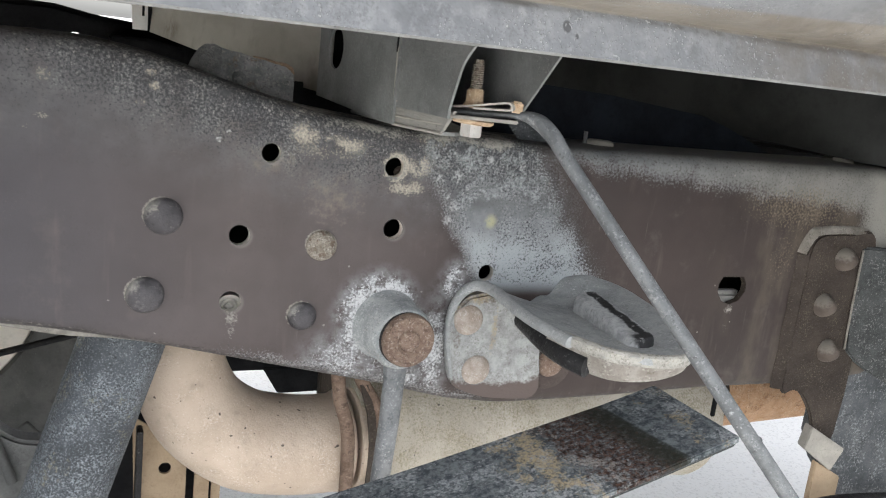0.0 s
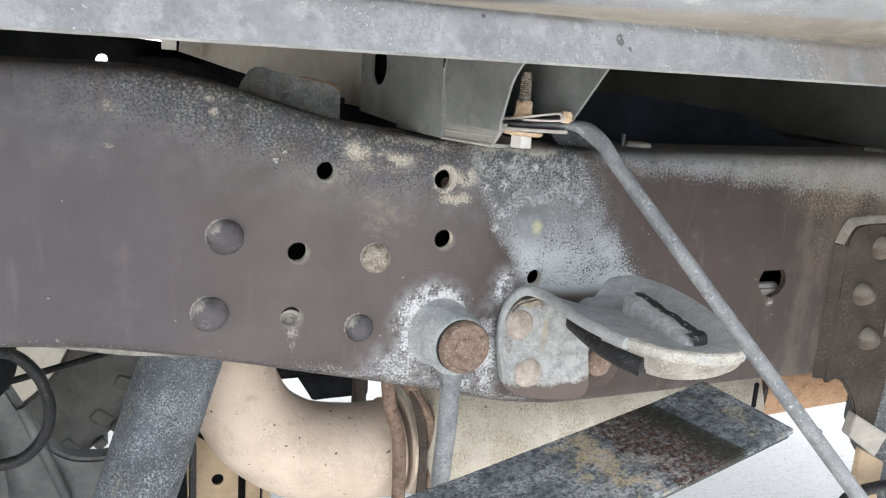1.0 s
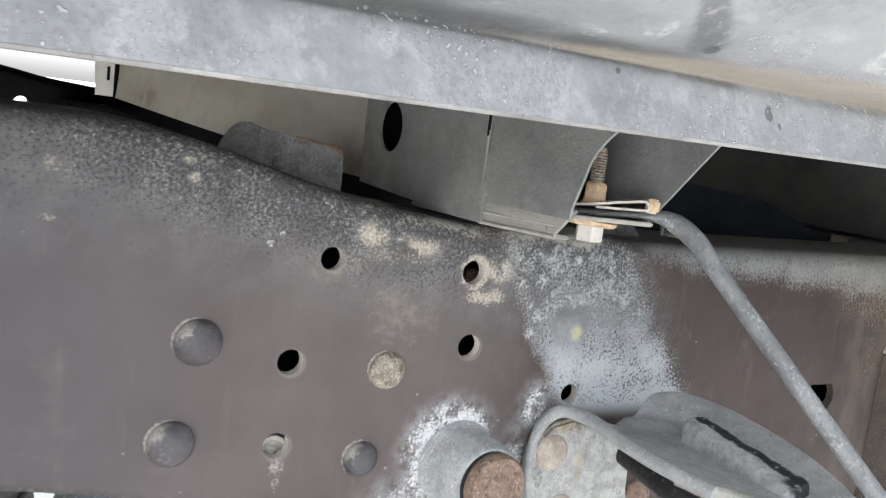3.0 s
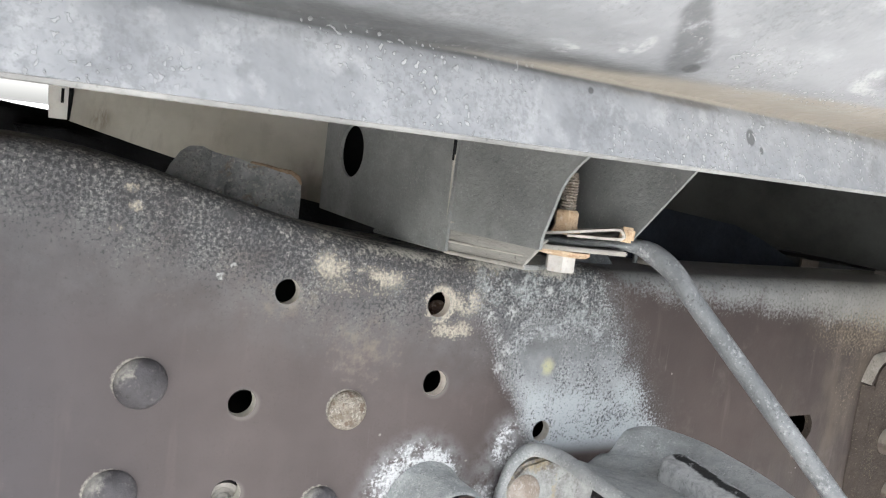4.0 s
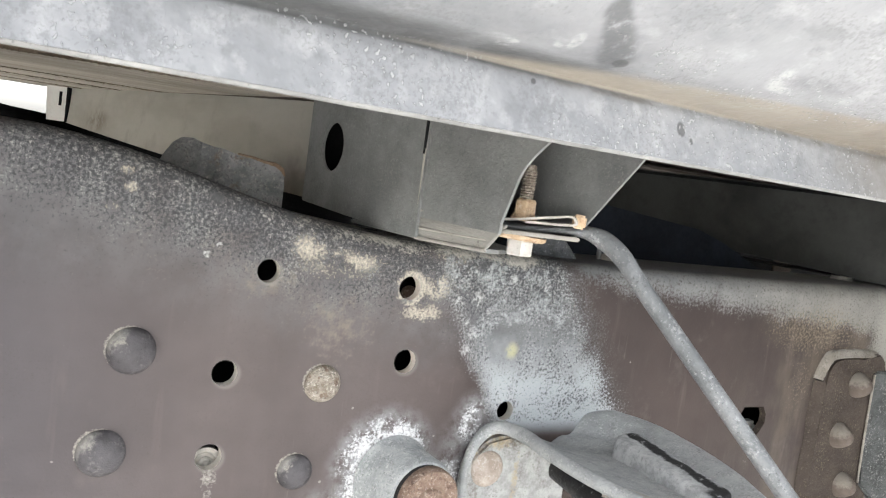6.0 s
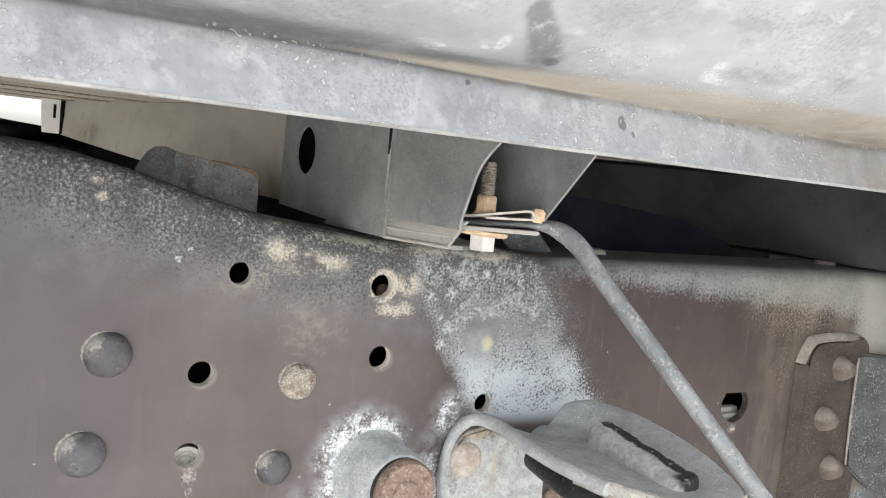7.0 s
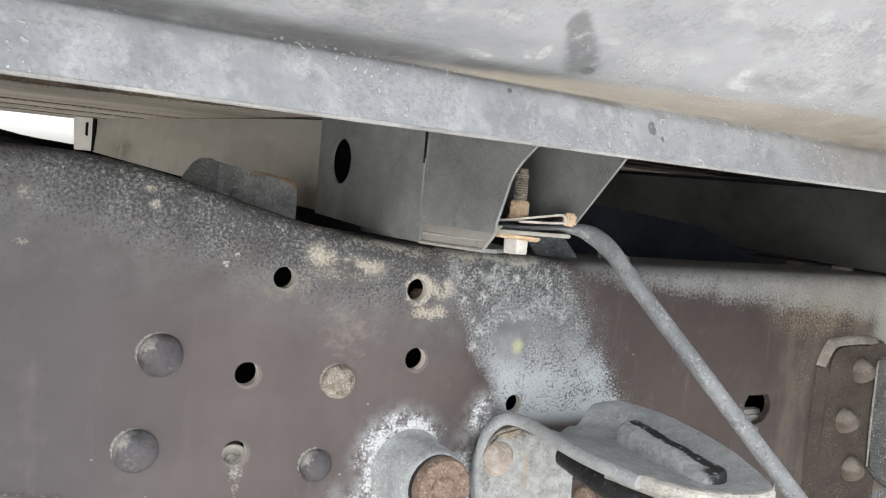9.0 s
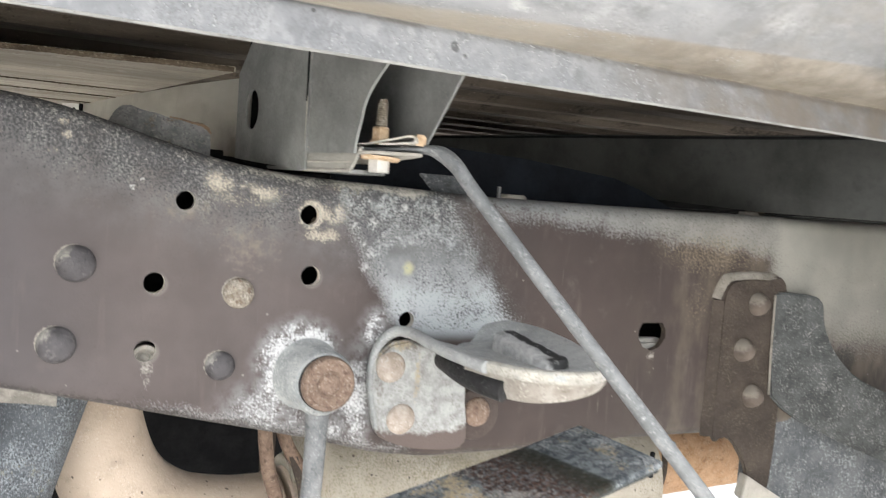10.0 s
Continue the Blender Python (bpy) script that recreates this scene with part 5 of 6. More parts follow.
def panel_rows():
    rows = []
    for i in range(57):
        x = -1.2 + 2.4 * i / 56
        hem = -0.188 + 0.085 * max(-0.6, min(1.0, x))
        swell = 0.0025 * math.sin(x * 9.0) + 0.0015 * math.sin(x * 23.0)
        prof = [(0.006, 0.7425), (0.0025, 0.7420), (0.0, 0.7428), (0.0030, 0.7520), (0.0056, 0.7600), (0.0062, 0.7632), (0.0078, 0.7650), (0.0080, 0.7668), (0.0050, 0.7684), (-0.002, 0.7694), (-0.010, 0.7708), (-0.018, 0.7740 + swell * 0.3), (-0.028, 0.7800 + swell * 0.6),
                (-0.055, 0.8000 + swell), (-0.09, 0.832 + swell), (-0.13, 0.880), (-0.16, 0.935), (-0.175, 1.0), (-0.180, 1.30)]
        rows.append([(x, hem + dy, z) for dy, z in prof])
    return rows


part("inner_skin", sheet(panel_rows(), 0.0012), "panel", side_panel, "", 60)
hem_line = [(x, -0.188 + 0.085 * max(-0.6, min(1.0, x)) + 0.0015, 0.7425) for x in [-1.2 + 0.1 * i for i in range(25)]]
part("hem", tube(hem_line, 0.0012, 8), "hem", side_panel, "pale bare hem")

# ---- truck bed floor ----
floor = thing("bed_floor", (0.0, 0.5, 0.80), "ribbed brown-dusted underside of a pickup bed floor", "truck bed")
wave = []
for j in range(121):
    y = -0.17 + 1.55 * j / 120
    k = ((y + 0.17) % 0.11) / 0.11
    z = 0.806 - 0.018 * (1 if 0.15 < k < 0.55 else 0 if k > 0.68 or k < 0.02 else 0.5)
    wave.append((y, z))
part("floor_sheet", sheet([[(x, y, z) for y, z in wave] for x in (-1.2, -0.6, -0.1, 0.1, 0.3, 0.6, 1.5)], 0.0015), "underfloor", floor, "", 25)
# unseen body walls and deck, added to keep light off the underside
part("far_shade_wall", block((-0.6, 1.44, 1.07), (4.4, 0.03, 0.46), 0.01), "dark", floor)
part("tail_shade_sill", block((1.58, 0.55, 0.72), (0.04, 1.8, 0.34), 0.008), "dark", floor)
part("front_shade_wall", block((-2.8, 0.55, 1.07), (0.04, 1.8, 0.46), 0.008), "dark", floor)
part("shade_deck", block((-0.6, 0.56, 0.86), (4.4, 1.76, 0.02), 0.004), "dark", floor)
part("rear_shade_wall", block((1.10, -0.37, 0.78), (1.00, 0.03, 0.84), 0.012), "dark", floor)
part("cab_shade_block", block((-2.20, 0.55, 0.50), (1.2, 1.9, 0.56), 0.02), "dark", floor)
part("side_shade_wall", block((-1.90, -0.40, 0.80), (1.8, 0.03, 0.80), 0.012), "dark", floor)


def across(y):
    return 0.049 - 0.128 * (y - 0.093)


for k, (y0, y1, name) in enumerate(((0.128, 0.362, "wide"), (0.376, 0.474, ""), (0.488, 0.606, ""), (0.622, 0.750, ""))):
    board = thing("deck_board", (-0.3, y0, 0.76), "frayed brown fibre board under the bed floor, resting on the crossmember", "board", "deck boards")
    front = [(-0.80 + 0.02 * i, y0 + 0.0015 * math.sin(i * 1.7 + k) + 0.001 * math.sin(i * 4.1) - (0.034 * max(0, (i - 34) / 8) if k == 0 else 0)) for i in range(42)]
    front = [p for p in front if p[0] < across(p[1]) - 0.004] + [(across(y0 - (0.034 if k == 0 else 0)), y0 - (0.034 if k == 0 else 0))]
    part("board", prism([(x, y, 0.7600) for x, y in front] + [(across(y1), y1, 0.7600), (-0.80, y1, 0.7600)], (0, 0, 0.0045), 0.0007), "board", board)
    random.seed(30 + k)
    fray, n_x = [], [p for p in front if p[0] > -0.5]
    for zz in (0.7597, 0.7607, 0.7618, 0.7629, 0.7640):
        fray.append([])
        for (xa, ya), (xb, yb) in zip(n_x, n_x[1:]):
            for m in range(16):
                fray[-1].append((xa + (xb - xa) * m / 16, ya + (yb - ya) * m / 16 - 0.0010 - random.random() * 0.0010, zz + random.uniform(-0.0003, 0.0003)))
    part("frayed_edge", sheet(fray, 0.0008), "fray", board, "dark frayed fibre edge", 20)

# dark sheets added so the oval hole and lower gap read as shade
part("inner_backing", block((0.101, 0.115, 0.74), (0.074, 0.004, 0.10), 0.001), "dark", cross, "added dark sheet closing the channel")
part("lower_backing", block((0.030, 0.150, 0.6800), (0.13, 0.004, 0.040), 0.001), "dark", cross, "added dark sheet closing the gap over the rail")
part("side_backing", block((0.090, 0.050, 0.742), (0.002, 0.12, 0.10), 0.0005), "dark", cross, "added dark sheet behind the oval hole")

# ---- second crossmember and what stands behind the rail ----
cross2 = thing("bed_crossmember", (0.5, 0.2, 0.69), "grey bed crossmember above the straight rail, painted dark for its shade", "crossmember")
plan = [(0.600, -0.165), (0.575, -0.09), (0.545, 0.02), (0.515, 0.12), (0.470, 0.24), (0.42, 0.45), (0.38, 0.75)]
part("side_wall", sheet([[(x + 0.009, y, 0.6810 + 0.055 * max(0, y - 0.01)) for x, y in plan], [(x + 0.004, y, 0.704) for x, y in plan], [(x, y, 0.730) for x, y in plan], [(x - 0.002, y, 0.7515) for x, y in plan]], 0.002), "cross_shaded", cross2)
part("top_flange", prism([(x - 0.002, y, 0.7535) for x, y in plan] + [(x + 0.09, y, 0.7535) for x, y in plan[::-1]], (0, 0, 0.002), 0.0004), "cross_shaded", cross2)
part("foot", prism([(x + 0.030, y, 0.6790) for x, y in plan] + [(x + 0.09, y, 0.6790) for x, y in plan[::-1]], (0, 0, 0.0012), 0.0004), "cross_shaded", cross2)
part("top_lip", tube([(x - 0.001, y, 0.7525) for x, y in plan], 0.0022, 8), "dark", cross2, "black sealing strip")
gusset = thing("gusset_plate", (0.35, 0.11, 0.68), "dark blue painted gusset plate behind the frame rail", "gusset")
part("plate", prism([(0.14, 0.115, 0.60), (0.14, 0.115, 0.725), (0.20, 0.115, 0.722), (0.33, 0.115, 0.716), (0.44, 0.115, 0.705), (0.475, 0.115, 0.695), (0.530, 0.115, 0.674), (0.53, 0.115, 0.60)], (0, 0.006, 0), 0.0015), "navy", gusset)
part("brace_strip", prism([(0.184, 0.034, 0.692), (0.203, 0.034, 0.672), (0.240, 0.034, 0.672), (0.220, 0.034, 0.692)], (0.004, 0.004, 0), 0.001), "shackle", gusset, "grey flat strip")

lip = [-0.310 + 0.010 * i for i in range(25)]
part("inner_lip", sheet([[(x, 0.080, rail_low(x) - 0.004) for x in lip], [(x, 0.0825, rail_low(x) - 0.0232 - 0.0048 * math.exp(-((x + 0.130) / 0.040) ** 2)) for x in lip]], 0.002), "slot_metal", rail, "pale inner flange lip")

# ---- shock absorber ----
shock = thing("shock_absorber", (-0.118, 0.1, 0.37), "blue-grey speckled shock absorber tube leaning behind the frame rail", "shock absorber")
way = Vector((-0.295, 0.0, -0.955))
head = Vector((-0.080, 0.118, 0.495))
part("body_tube", tube([head - way * 0.12, head, head + way * 0.15, head + way * 0.32], 0.0320, 40), "blue_speckle", shock)
part("lower_collar", tube([head + way * 0.32, head + way * 0.33], 0.034, 40), "arm", shock)

# ---- exhaust ----
exhaust = thing("exhaust_pipe", (0.05, 0.2, 0.37), "tan sooty exhaust elbow bending down beside the shock absorber", "exhaust pipe")
bend = spline([(-0.040, 0.235, 0.62), (-0.038, 0.215, 0.51), (-0.032, 0.200, 0.445), (-0.011, 0.195, 0.394), (0.030, 0.195, 0.361), (0.078, 0.195, 0.350), (0.122, 0.195, 0.349)], 7)
rad = [0.036 + 0.012 * min(1, i / (len(bend) * 0.7)) for i in range(len(bend))]
part("elbow", tube(bend, rad, 44), "tan_pipe", exhaust)
part("pipe_end", lathe([(0.046, 0.0), (0.0495, 0.003), (0.0495, 0.012), (0.046, 0.015)], (0.118, 0.195, 0.350), (1, 0, 0), 44), "tan_pipe", exhaust)
part("clamp_band", lathe([(0.0485, 0.0), (0.0505, 0.002), (0.0505, 0.012), (0.0485, 0.014)], (0.137, 0.195, 0.352), (1, 0, 0), 44), "tan_pipe", exhaust, "tan clamp band")
random.seed(5)
muffler = thing("muffler", (0.35, 0.2, 0.36), "pale beige muffler can with brown speckles, hung behind the frame rail", "muffler")
part("can", lathe([(0.0855, 0.018), (0.0855, 0.372)], (0.160, 0.205, 0.365), (1, 0, 0), 56), "beige_can", muffler)
part("end_cap", lathe([(0.046, -0.02), (0.050, -0.01), (0.078, 0.0), (0.0850, 0.006), (0.0868, 0.012), (0.0856, 0.019)], (0.160, 0.205, 0.365), (1, 0, 0), 56), "beige_can", muffler)
part("end_cap", lathe([(0.0856, 0.371), (0.0868, 0.378), (0.0850, 0.385), (0.060, 0.395), (0.05, 0.40)], (0.160, 0.205, 0.365), (1, 0, 0), 56), "beige_can", muffler)
tail = thing("tail_pipe", (0.65, 0.2, 0.40), "orange flaking rusty tail pipe behind the muffler", "exhaust pipe")
part("pipe", tube([(0.552, 0.20, 0.385), (0.62, 0.20, 0.388), (0.74, 0.20, 0.392), (0.95, 0.21, 0.395)], 0.052, 44), "orange_rust", tail)
part("collar", lathe([(0.0525, 0.0), (0.055, 0.002), (0.055, 0.006), (0.0525, 0.008)], (0.565, 0.20, 0.385), (1, 0, 0), 44), "hanger", tail, "dark seam ring")
part("strap_end", block((0.508, 0.10, 0.408), (0.005, 0.004, 0.028), 0.001), "dark", tail)
for pts, r in (([(0.100, 0.135, 0.47), (0.103, 0.138, 0.445), (0.108, 0.140, 0.418), (0.117, 0.140, 0.390), (0.120, 0.140, 0.360), (0.121, 0.140, 0.320), (0.121, 0.142, 0.27)], 0.0065),
               ([(0.116, 0.150, 0.47), (0.126, 0.150, 0.440), (0.141, 0.150, 0.415), (0.154, 0.150, 0.390), (0.159, 0.150, 0.355), (0.160, 0.150, 0.30), (0.159, 0.15, 0.26)], 0.0062)):
    h = thing("exhaust_hanger", pts[-1], "bent rust-brown exhaust hanger rod", "hanger rod", "exhaust hangers")
    part("rod", tube(spline(pts, 5), r, 16), "rod_rust", h)
strip = thing("hanger_strap", (0.142, 0.143, 0.3), "curved dark rusty strap beside the hanger rods", "strap")
part("strap", sheet([[(x - 0.004, 0.146, z) for x, z in ((0.131, 0.43), (0.141, 0.40), (0.146, 0.37), (0.146, 0.33), (0.142, 0.27))], [(x + 0.004, 0.146, z) for x, z in ((0.131, 0.43), (0.141, 0.40), (0.146, 0.37), (0.146, 0.33), (0.142, 0.27))]], 0.002), "hanger", strip)
shield = thing("heat_shield", (-0.02, 0.3, 0.22), "folded tan sheet bracket with a round hole under the exhaust", "bracket")
plate = prism([(-0.060, 0.30, 0.34), (-0.004, 0.30, 0.300), (-0.004, 0.30, 0.14), (-0.052, 0.30, 0.14)], (0, 0.003, 0), 0.0006)
hole = bmesh.new()
bmesh.ops.create_cone(hole, cap_ends=True, segments=24, radius1=0.0065, radius2=0.0065, depth=0.05, matrix=Matrix.Translation((-0.026, 0.30, 0.279)) @ Euler((radians(90), 0, 0)).to_matrix().to_4x4())
part("front_leaf", cut(plate, hole), "tan", shield)
part("side_leaf", prism([(0.006, 0.31, 0.300), (0.022, 0.31, 0.288), (0.022, 0.31, 0.14), (0.006, 0.31, 0.14)], (0, 0.003, 0), 0.0006), "tan", shield)
# dark sheet added for the shade behind the bracket and its hole
part("shade_back", block((-0.040, 0.335, 0.25), (0.15, 0.004, 0.22), 0.001), "dark", shield)
part("back_leaf", prism([(0.026, 0.32, 0.295), (0.036, 0.32, 0.28), (0.036, 0.32, 0.14), (0.026, 0.32, 0.14)], (0, 0.003, 0), 0.0006), "tan", shield)
part("stalk", tube([(-0.022, 0.328, 0.290), (-0.026, 0.300, 0.350), (-0.028, 0.245, 0.440)], 0.005, 10), "dark", shield)
part("dark_edge", block((-0.053, 0.298, 0.23), (0.006, 0.03, 0.20), 0.001), "rubber", shield)

# ---- flat bar in front of the rail ----
bar = thing("flat_bar", (0.15, -0.11, 0.47), "mottled blue-grey steel bar with ochre and brown stains under the rail", "flat bar")
def bar_z(x, y):
    """The bar falls towards the front of the truck and leans a little outward."""
    return 0.4974 + 0.248 * (x - 0.25) + 0.024 * (y + 0.10)


outline = [(0.2912, -0.0625), (0.2975, -0.1520), (0.230, -0.1570), (0.050, -0.1675), (-0.10, -0.1765), (-0.10, -0.0680), (0.100, -0.0680), (0.2400, -0.0660)]
part("bar_top", prism([(x, y, bar_z(x, y)) for x, y in outline], (0, 0, -0.005), 0.0010), "bar", bar)
lip = [(x + 0.0008, y + 0.002, bar_z(x, y) - 0.0046) for x, y in outline[1:5]]
part("bar_lip", prism(lip + [(x - 0.003, y, z - 0.0042) for x, y, z in lip[::-1]], (0, 0.003, 0), 0.0006), "arm", bar, "thin grey turned-down lip")

# ---- spring hanger on the right of the rail ----
hang = thing("spring_hanger", (0.56, -0.02, 0.40), "dark dusty spring hanger with a flared arm, riveted to the rail", "spring hanger")
out = spline([(0.484, 0.47), (0.4835, 0.56), (0.4835, 0.598), (0.494, 0.6165), (0.530, 0.6185), (0.562, 0.6160), (0.568, 0.55), (0.565, 0.42), (0.545, 0.40), (0.528, 0.44), (0.505, 0.468)], 3, True)
part("base_plate", prism([(p[0], -0.0005, p[1]) for p in out], (0, -0.0045, 0), 0.0018), "hanger", hang)
random.seed(11)
outer = spline([(0.4738, 0.600), (0.4762, 0.607), (0.4835, 0.6195), (0.492, 0.6228), (0.520, 0.6245), (0.548, 0.6235), (0.5575, 0.6185), (0.5615, 0.608)], 5)
inner_edge = spline([(0.4805, 0.5985), (0.4830, 0.6045), (0.4890, 0.6135), (0.496, 0.6165), (0.520, 0.6180), (0.545, 0.6170), (0.5525, 0.6130), (0.5555, 0.606)], 5)
ledge_in = lambda q, p, d: (p[0] + (q[0] - p[0]) * d + random.uniform(-0.0003, 0.0003), p[1] + (q[1] - p[1]) * d + random.uniform(-0.0003, 0.0003))
part("dust_rim", sheet([[(*ledge_in(q, p, d)[:1], y, ledge_in(q, p, d)[1]) for p, q in zip(outer, inner_edge)] for d, y in ((-0.10, 0.0004), (0.05, -0.0016), (0.4, -0.0030), (0.7, -0.0042), (0.9, -0.0050))], 0.0012), "rim_dust", hang, "pale dusty upper rim", 60)
part("dust_seam", sheet([[(0.4745 + 0.0006 * math.sin(k * 1.3), 0.0004, 0.598 - 0.0085 * k) for k in range(16)], [(0.4775 + 0.0008 * math.sin(k * 1.9), -0.0022, 0.598 - 0.0085 * k) for k in range(16)], [(0.4840, -0.0046, 0.598 - 0.0085 * k) for k in range(16)]], 0.0010), "hanger", hang, "dusty rounded plate edge", 60)
for x, z in ((0.526, 0.595), (0.5125, 0.5515), (0.529, 0.507)):
    part("rivet", lathe([(0.0112, -0.002), (0.0112, 0.001), (0.0095, 0.006), (0.0060, 0.0115), (0.0028, 0.0135), (0, 0.0138)], (x, -0.005, z), (-0.15, -1, 0.05), 20), "hanger_rivet", hang)


def swept(outline, y_of, depth, bevel):
    return prism([(x, y_of(x), z) for x, z in outline], depth, bevel)


arm = spline([(0.546, 0.607), (0.572, 0.606), (0.5985, 0.601), (0.606, 0.575), (0.622, 0.548), (0.655, 0.522), (0.720, 0.500), (0.80, 0.480)], 4) + [Vector(p) for p in ((0.86, 0.42), (0.80, 0.395))] + \
    spline([(0.735, 0.424), (0.650, 0.455), (0.580, 0.486), (0.552, 0.506)], 4) + [Vector((0.5485, 0.53))]
part("arm", swept([(p[0], p[1]) for p in arm], lambda x: -0.006 - 0.05 * max(0, x - 0.546) / 0.25, (0.003, 0.010, 0), 0.002), "arm", hang, "speckled dark grey flared arm")
drum = spline([(0.5460, 0.512), (0.560, 0.519), (0.590, 0.500), (0.66, 0.472), (0.76, 0.437)], 4) + [Vector(p) for p in ((0.80, 0.30), (0.62, 0.30), (0.592, 0.345), (0.560, 0.385), (0.545, 0.415))]
part("shackle_side", swept([(p[0], p[1]) for p in drum], lambda x: 0.004 - 0.02 * max(0, x - 0.546) / 0.25, (0.004, 0.02, 0), 0.004), "shackle", hang)
part("arm_edge", tube([(0.5462, -0.0068, 0.604), (0.5475, -0.0068, 0.55), (0.5500, -0.0068, 0.508)], 0.0010, 8), "rim_dust", hang, "pale dusty edge of the arm")
part("wedge", prism([(0.5265, -0.012, 0.4325), (0.5755, -0.012, 0.4055), (0.5625, -0.012, 0.3835), (0.5215, -0.012, 0.4110)], (0.002, 0.012, 0), 0.001), "dust", hang, "small pale beige plate")
part("wedge_tail", prism([(0.548, -0.006, 0.392), (0.585, -0.006, 0.372), (0.585, -0.006, 0.33), (0.548, -0.006, 0.33)], (0, 0.006, 0), 0.001), "tan", hang)
cable2 = thing("rubber_hose", (0.57, -0.02, 0.33), "black rubber hose loop under the spring hanger", "hose")
part("hose", tube(spline([(0.515, -0.02, 0.30), (0.520, -0.02, 0.340), (0.535, -0.02, 0.352), (0.57, -0.02, 0.355), (0.62, -0.02, 0.352), (0.70, -0.02, 0.345)], 6), 0.006, 14), "rubber", cable2)

# ---- far wheel ----
CENTRE = Vector((-0.395, 1.21, 0.240))
wheel = thing("wheel", (CENTRE.x, CENTRE.y, GROUND), "black mud-terrain tyre on a cream painted wheel, standing on the concrete", "wheel")
tyre = part("tyre", lathe([(0.218, -0.10), (0.230, -0.125), (0.290, -0.138), (0.350, -0.130), (0.380, -0.112), (0.388, -0.09), (0.390, 0.0), (0.388, 0.09), (0.380, 0.112), (0.350, 0.130), (0.290, 0.138), (0.230, 0.125), (0.218, 0.10)],
                          CENTRE, (0, 1, 0), 96), "tyre", wheel)


def lug_mesh(name, size):
    me = mesh_of(name, block((0, 0, 0), size, 0.003, None, 1), "tyre")
    return me


shoulder, inner, knob = lug_mesh("shoulder_lug", (0.024, 0.052, 0.018)), lug_mesh("tread_lug", (0.024, 0.045, 0.016)), lug_mesh("side_lug", (0.026, 0.012, 0.040))
for i in range(54):
    a = math.tau * i / 54
    for me, nm, y, r in ((shoulder, "shoulder_lug", -0.104, 0.382), (inner, "tread_lug", -0.035, 0.394), (inner, "tread_lug", 0.030, 0.394), (shoulder, "shoulder_lug", 0.104, 0.382), (knob, "side_lug", -0.131, 0.345)):
        if nm == "side_lug" and i % 2:
            continue
        b = a + (0.07 if y in (-0.035, 0.104) else 0)
        ob = new(nm, me)
        ob.parent = tyre
        base = Vector((0, 0, CENTRE.z - GROUND))
        ob.matrix_local = Matrix.Translation(base + Vector((math.cos(b) * r, y, math.sin(b) * r))) @ Euler((0, math.pi / 2 - b, 0)).to_matrix().to_4x4()
part("rim", lathe([(0.222, -0.118), (0.226, -0.112), (0.216, -0.104), (0.200, -0.090), (0.192, 0.0), (0.185, 0.05), (0.06, 0.07), (0.0, 0.07)], CENTRE, (0, 1, 0), 72), "wheel", wheel, "cream painted rim")

# ---- axle, lines and the far rail ----
axle = thing("rear_axle", (-0.2, 0.5, 0.18), "grey cast rear axle housing with a curved cover", "axle")
part("axle_tube", tube([(-0.395, 0.22, 0.240), (-0.395, 0.75, 0.240), (-0.395, 1.12, 0.240)], 0.042, 32), "axle", axle)
saddle = spline([(-0.236, 0.346), (-0.228, 0.330), (-0.218, 0.310), (-0.203, 0.283), (-0.187, 0.264), (-0.165, 0.2525), (-0.128, 0.250), (-0.090, 0.254)], 4)
part("saddle", prism([(p[0], 0.44, p[1]) for p in saddle] + [(x, 0.44, z) for x, z in ((-0.090, 0.10), (-0.290, 0.10), (-0.300, 0.30), (-0.262, 0.352))], (0, 0.03, 0), 0.008), "axle", axle, "pale grey curved casting")
part("saddle_rib", tube([(-0.222, 0.435, 0.325), (-0.207, 0.435, 0.284), (-0.190, 0.435, 0.240), (-0.178, 0.435, 0.205)], 0.006, 12), "axle", axle)
part("housing", prism([(-0.45, 0.40, 0.345), (-0.300, 0.40, 0.345), (-0.262, 0.40, 0.310), (-0.240, 0.40, 0.262), (-0.232, 0.40, 0.17), (-0.45, 0.40, 0.17)], (0, 0.034, 0), 0.016, 4), "axle", axle)
part("cover", lathe([(0.0, 0.04), (0.02, 0.037), (0.036, 0.030), (0.045, 0.016), (0.048, 0.0), (0.045, -0.03)], (-0.262, 0.32, 0.425), (0.5, -0.7, 0.3), 36), "dark", axle, "dark domed cover")
wire = thing("wiring_loom", (-0.2, 0.25, 0.36), "black corrugated wiring loom hanging in a loop", "cable")
loom = spline([(-0.290, 0.25, 0.475), (-0.235, 0.25, 0.460), (-0.210, 0.25, 0.451), (-0.192, 0.25, 0.428), (-0.185, 0.25, 0.398), (-0.192, 0.25, 0.370), (-0.214, 0.25, 0.350), (-0.25, 0.25, 0.348), (-0.30, 0.25, 0.350)], 24)
part("loom", tube(loom, [0.0054 + 0.0004 * (i % 2) for i in range(len(loom))], 14), "rubber", wire)
line = thing("brake_line", (-0.2, 0.8, 0.2), "thin black brake line running past the wheel", "cable")
part("line", tube(spline([(-0.36, 0.84, 0.175), (-0.26, 0.84, 0.200), (-0.15, 0.84, 0.228), (-0.02, 0.84, 0.262)], 5), 0.0055, 10), "rubber", line)
far = thing("far_rail", (0.2, 0.9, 0.5), "black shaded frame rail with a hump on the opposite side", "frame rail")
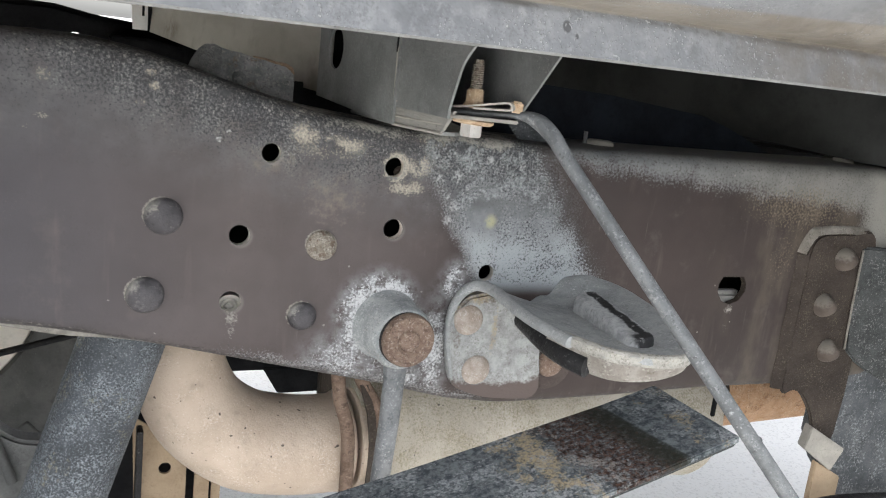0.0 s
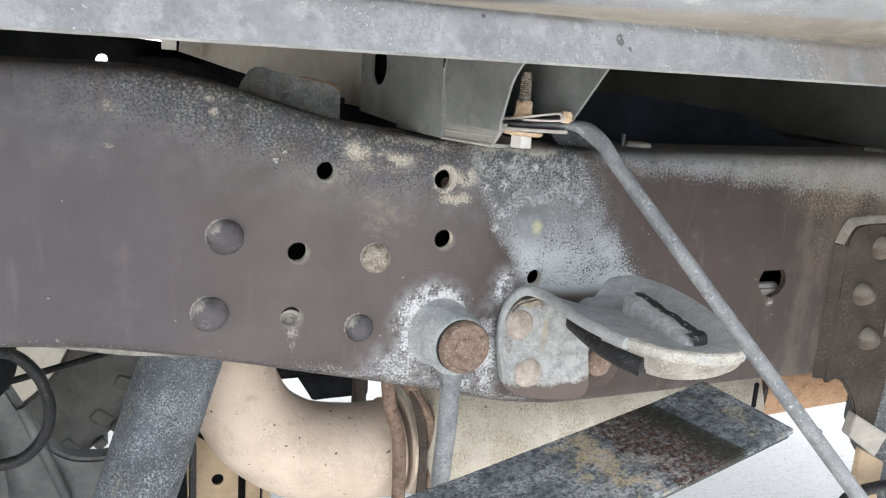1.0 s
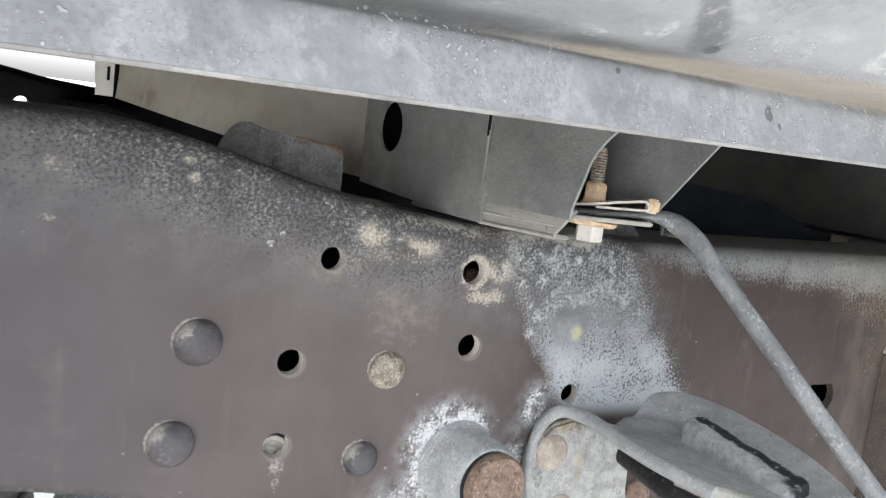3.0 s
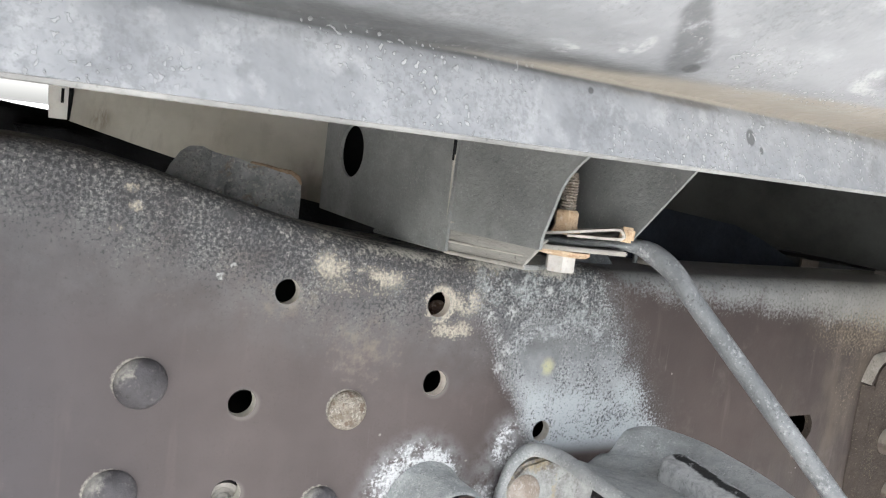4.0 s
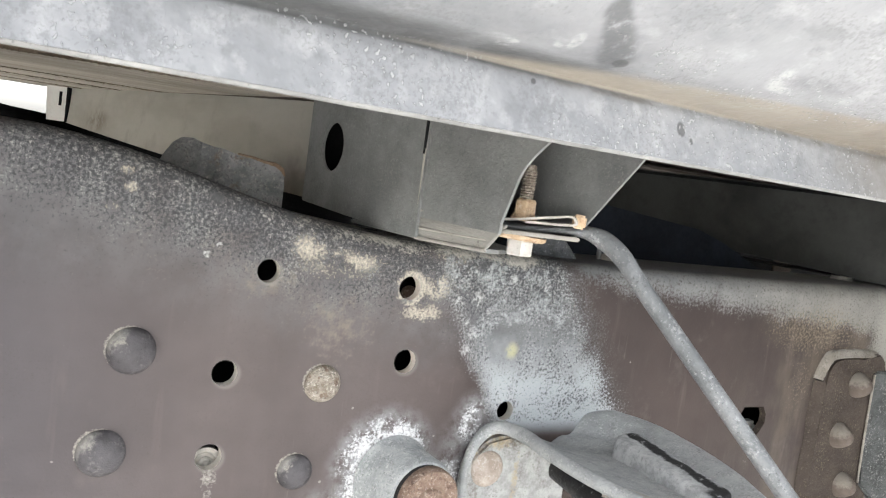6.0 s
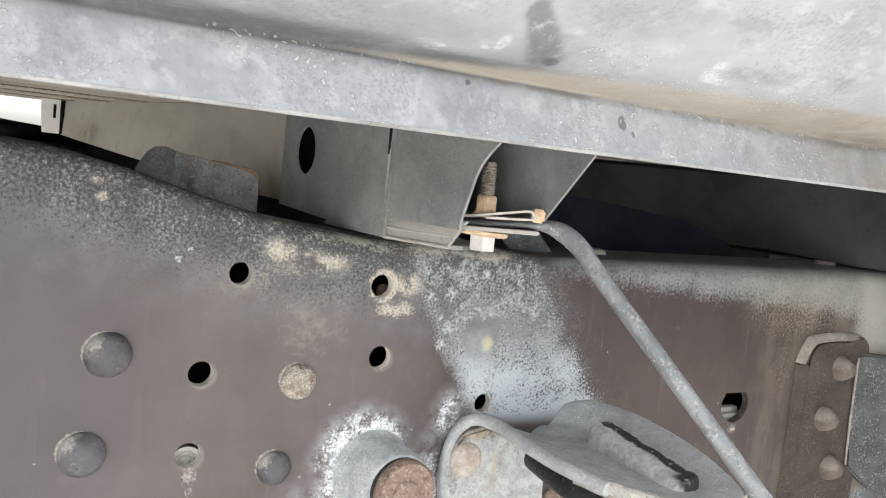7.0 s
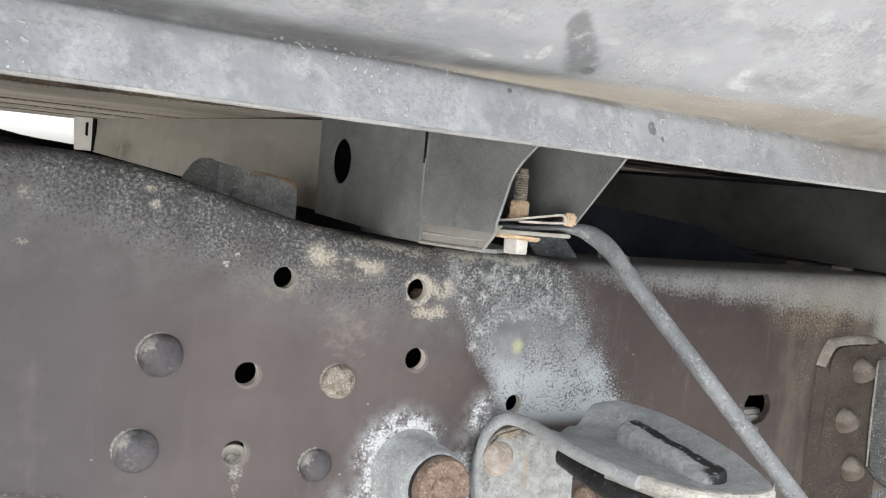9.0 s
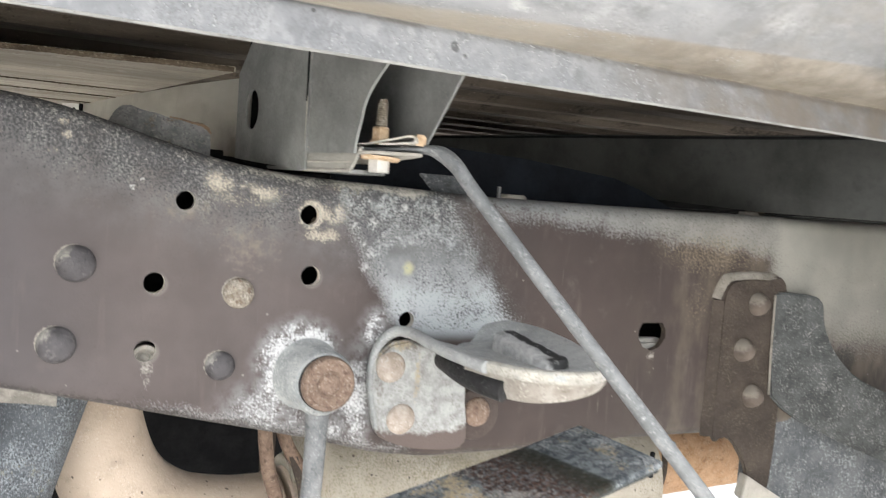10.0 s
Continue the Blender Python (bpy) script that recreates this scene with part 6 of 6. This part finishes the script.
far_top = curve1([(-1.2, 0.742), (-0.21, 0.742), (-0.16, 0.7435), (-0.137, 0.7415), (-0.116, 0.736), (-0.08, 0.731), (-0.053, 0.729), (-0.03, 0.727), (0.0, 0.724), (0.03, 0.720), (0.08, 0.712), (0.15, 0.70), (0.25, 0.684), (1.4, 0.680)])
xs = [-1.2 + 0.025 * i for i in range(105)]
hole = bmesh.new()
bmesh.ops.create_cone(hole, cap_ends=True, segments=20, radius1=0.0095, radius2=0.0095, depth=0.3, matrix=Matrix.Translation((-0.121, 0.90, 0.6945)) @ Euler((radians(90), 0, 0)).to_matrix().to_4x4())
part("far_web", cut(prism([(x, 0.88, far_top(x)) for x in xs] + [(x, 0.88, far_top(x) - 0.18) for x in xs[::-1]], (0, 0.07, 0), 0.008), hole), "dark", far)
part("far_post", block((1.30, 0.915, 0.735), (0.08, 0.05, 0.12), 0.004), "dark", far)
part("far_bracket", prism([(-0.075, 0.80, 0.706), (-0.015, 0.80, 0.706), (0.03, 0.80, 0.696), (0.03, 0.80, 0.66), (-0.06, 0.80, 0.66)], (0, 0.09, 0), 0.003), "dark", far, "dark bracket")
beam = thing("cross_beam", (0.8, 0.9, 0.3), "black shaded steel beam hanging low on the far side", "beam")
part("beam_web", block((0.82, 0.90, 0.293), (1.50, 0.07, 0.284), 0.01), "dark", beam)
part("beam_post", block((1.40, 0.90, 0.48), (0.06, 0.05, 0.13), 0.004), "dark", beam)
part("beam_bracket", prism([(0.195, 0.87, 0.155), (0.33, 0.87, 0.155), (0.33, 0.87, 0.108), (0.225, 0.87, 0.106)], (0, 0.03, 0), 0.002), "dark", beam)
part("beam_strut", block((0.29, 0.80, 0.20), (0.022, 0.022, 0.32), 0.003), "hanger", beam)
# block added to stop light and darken the gap behind the rail
tank = thing("backing_block", (0.4, 0.6, 0.56), "added black block behind the frame rail, darkens the gap", "fuel tank")
part("block_shell", block((0.80, 0.60, 0.635), (1.30, 0.36, 0.130), 0.012), "dark", tank)
for x in (0.35, 0.95):
    part("block_strap", block((x, 0.416, 0.635), (0.04, 0.004, 0.13), 0.001), "hanger", tank, "added dull strap on the black block")
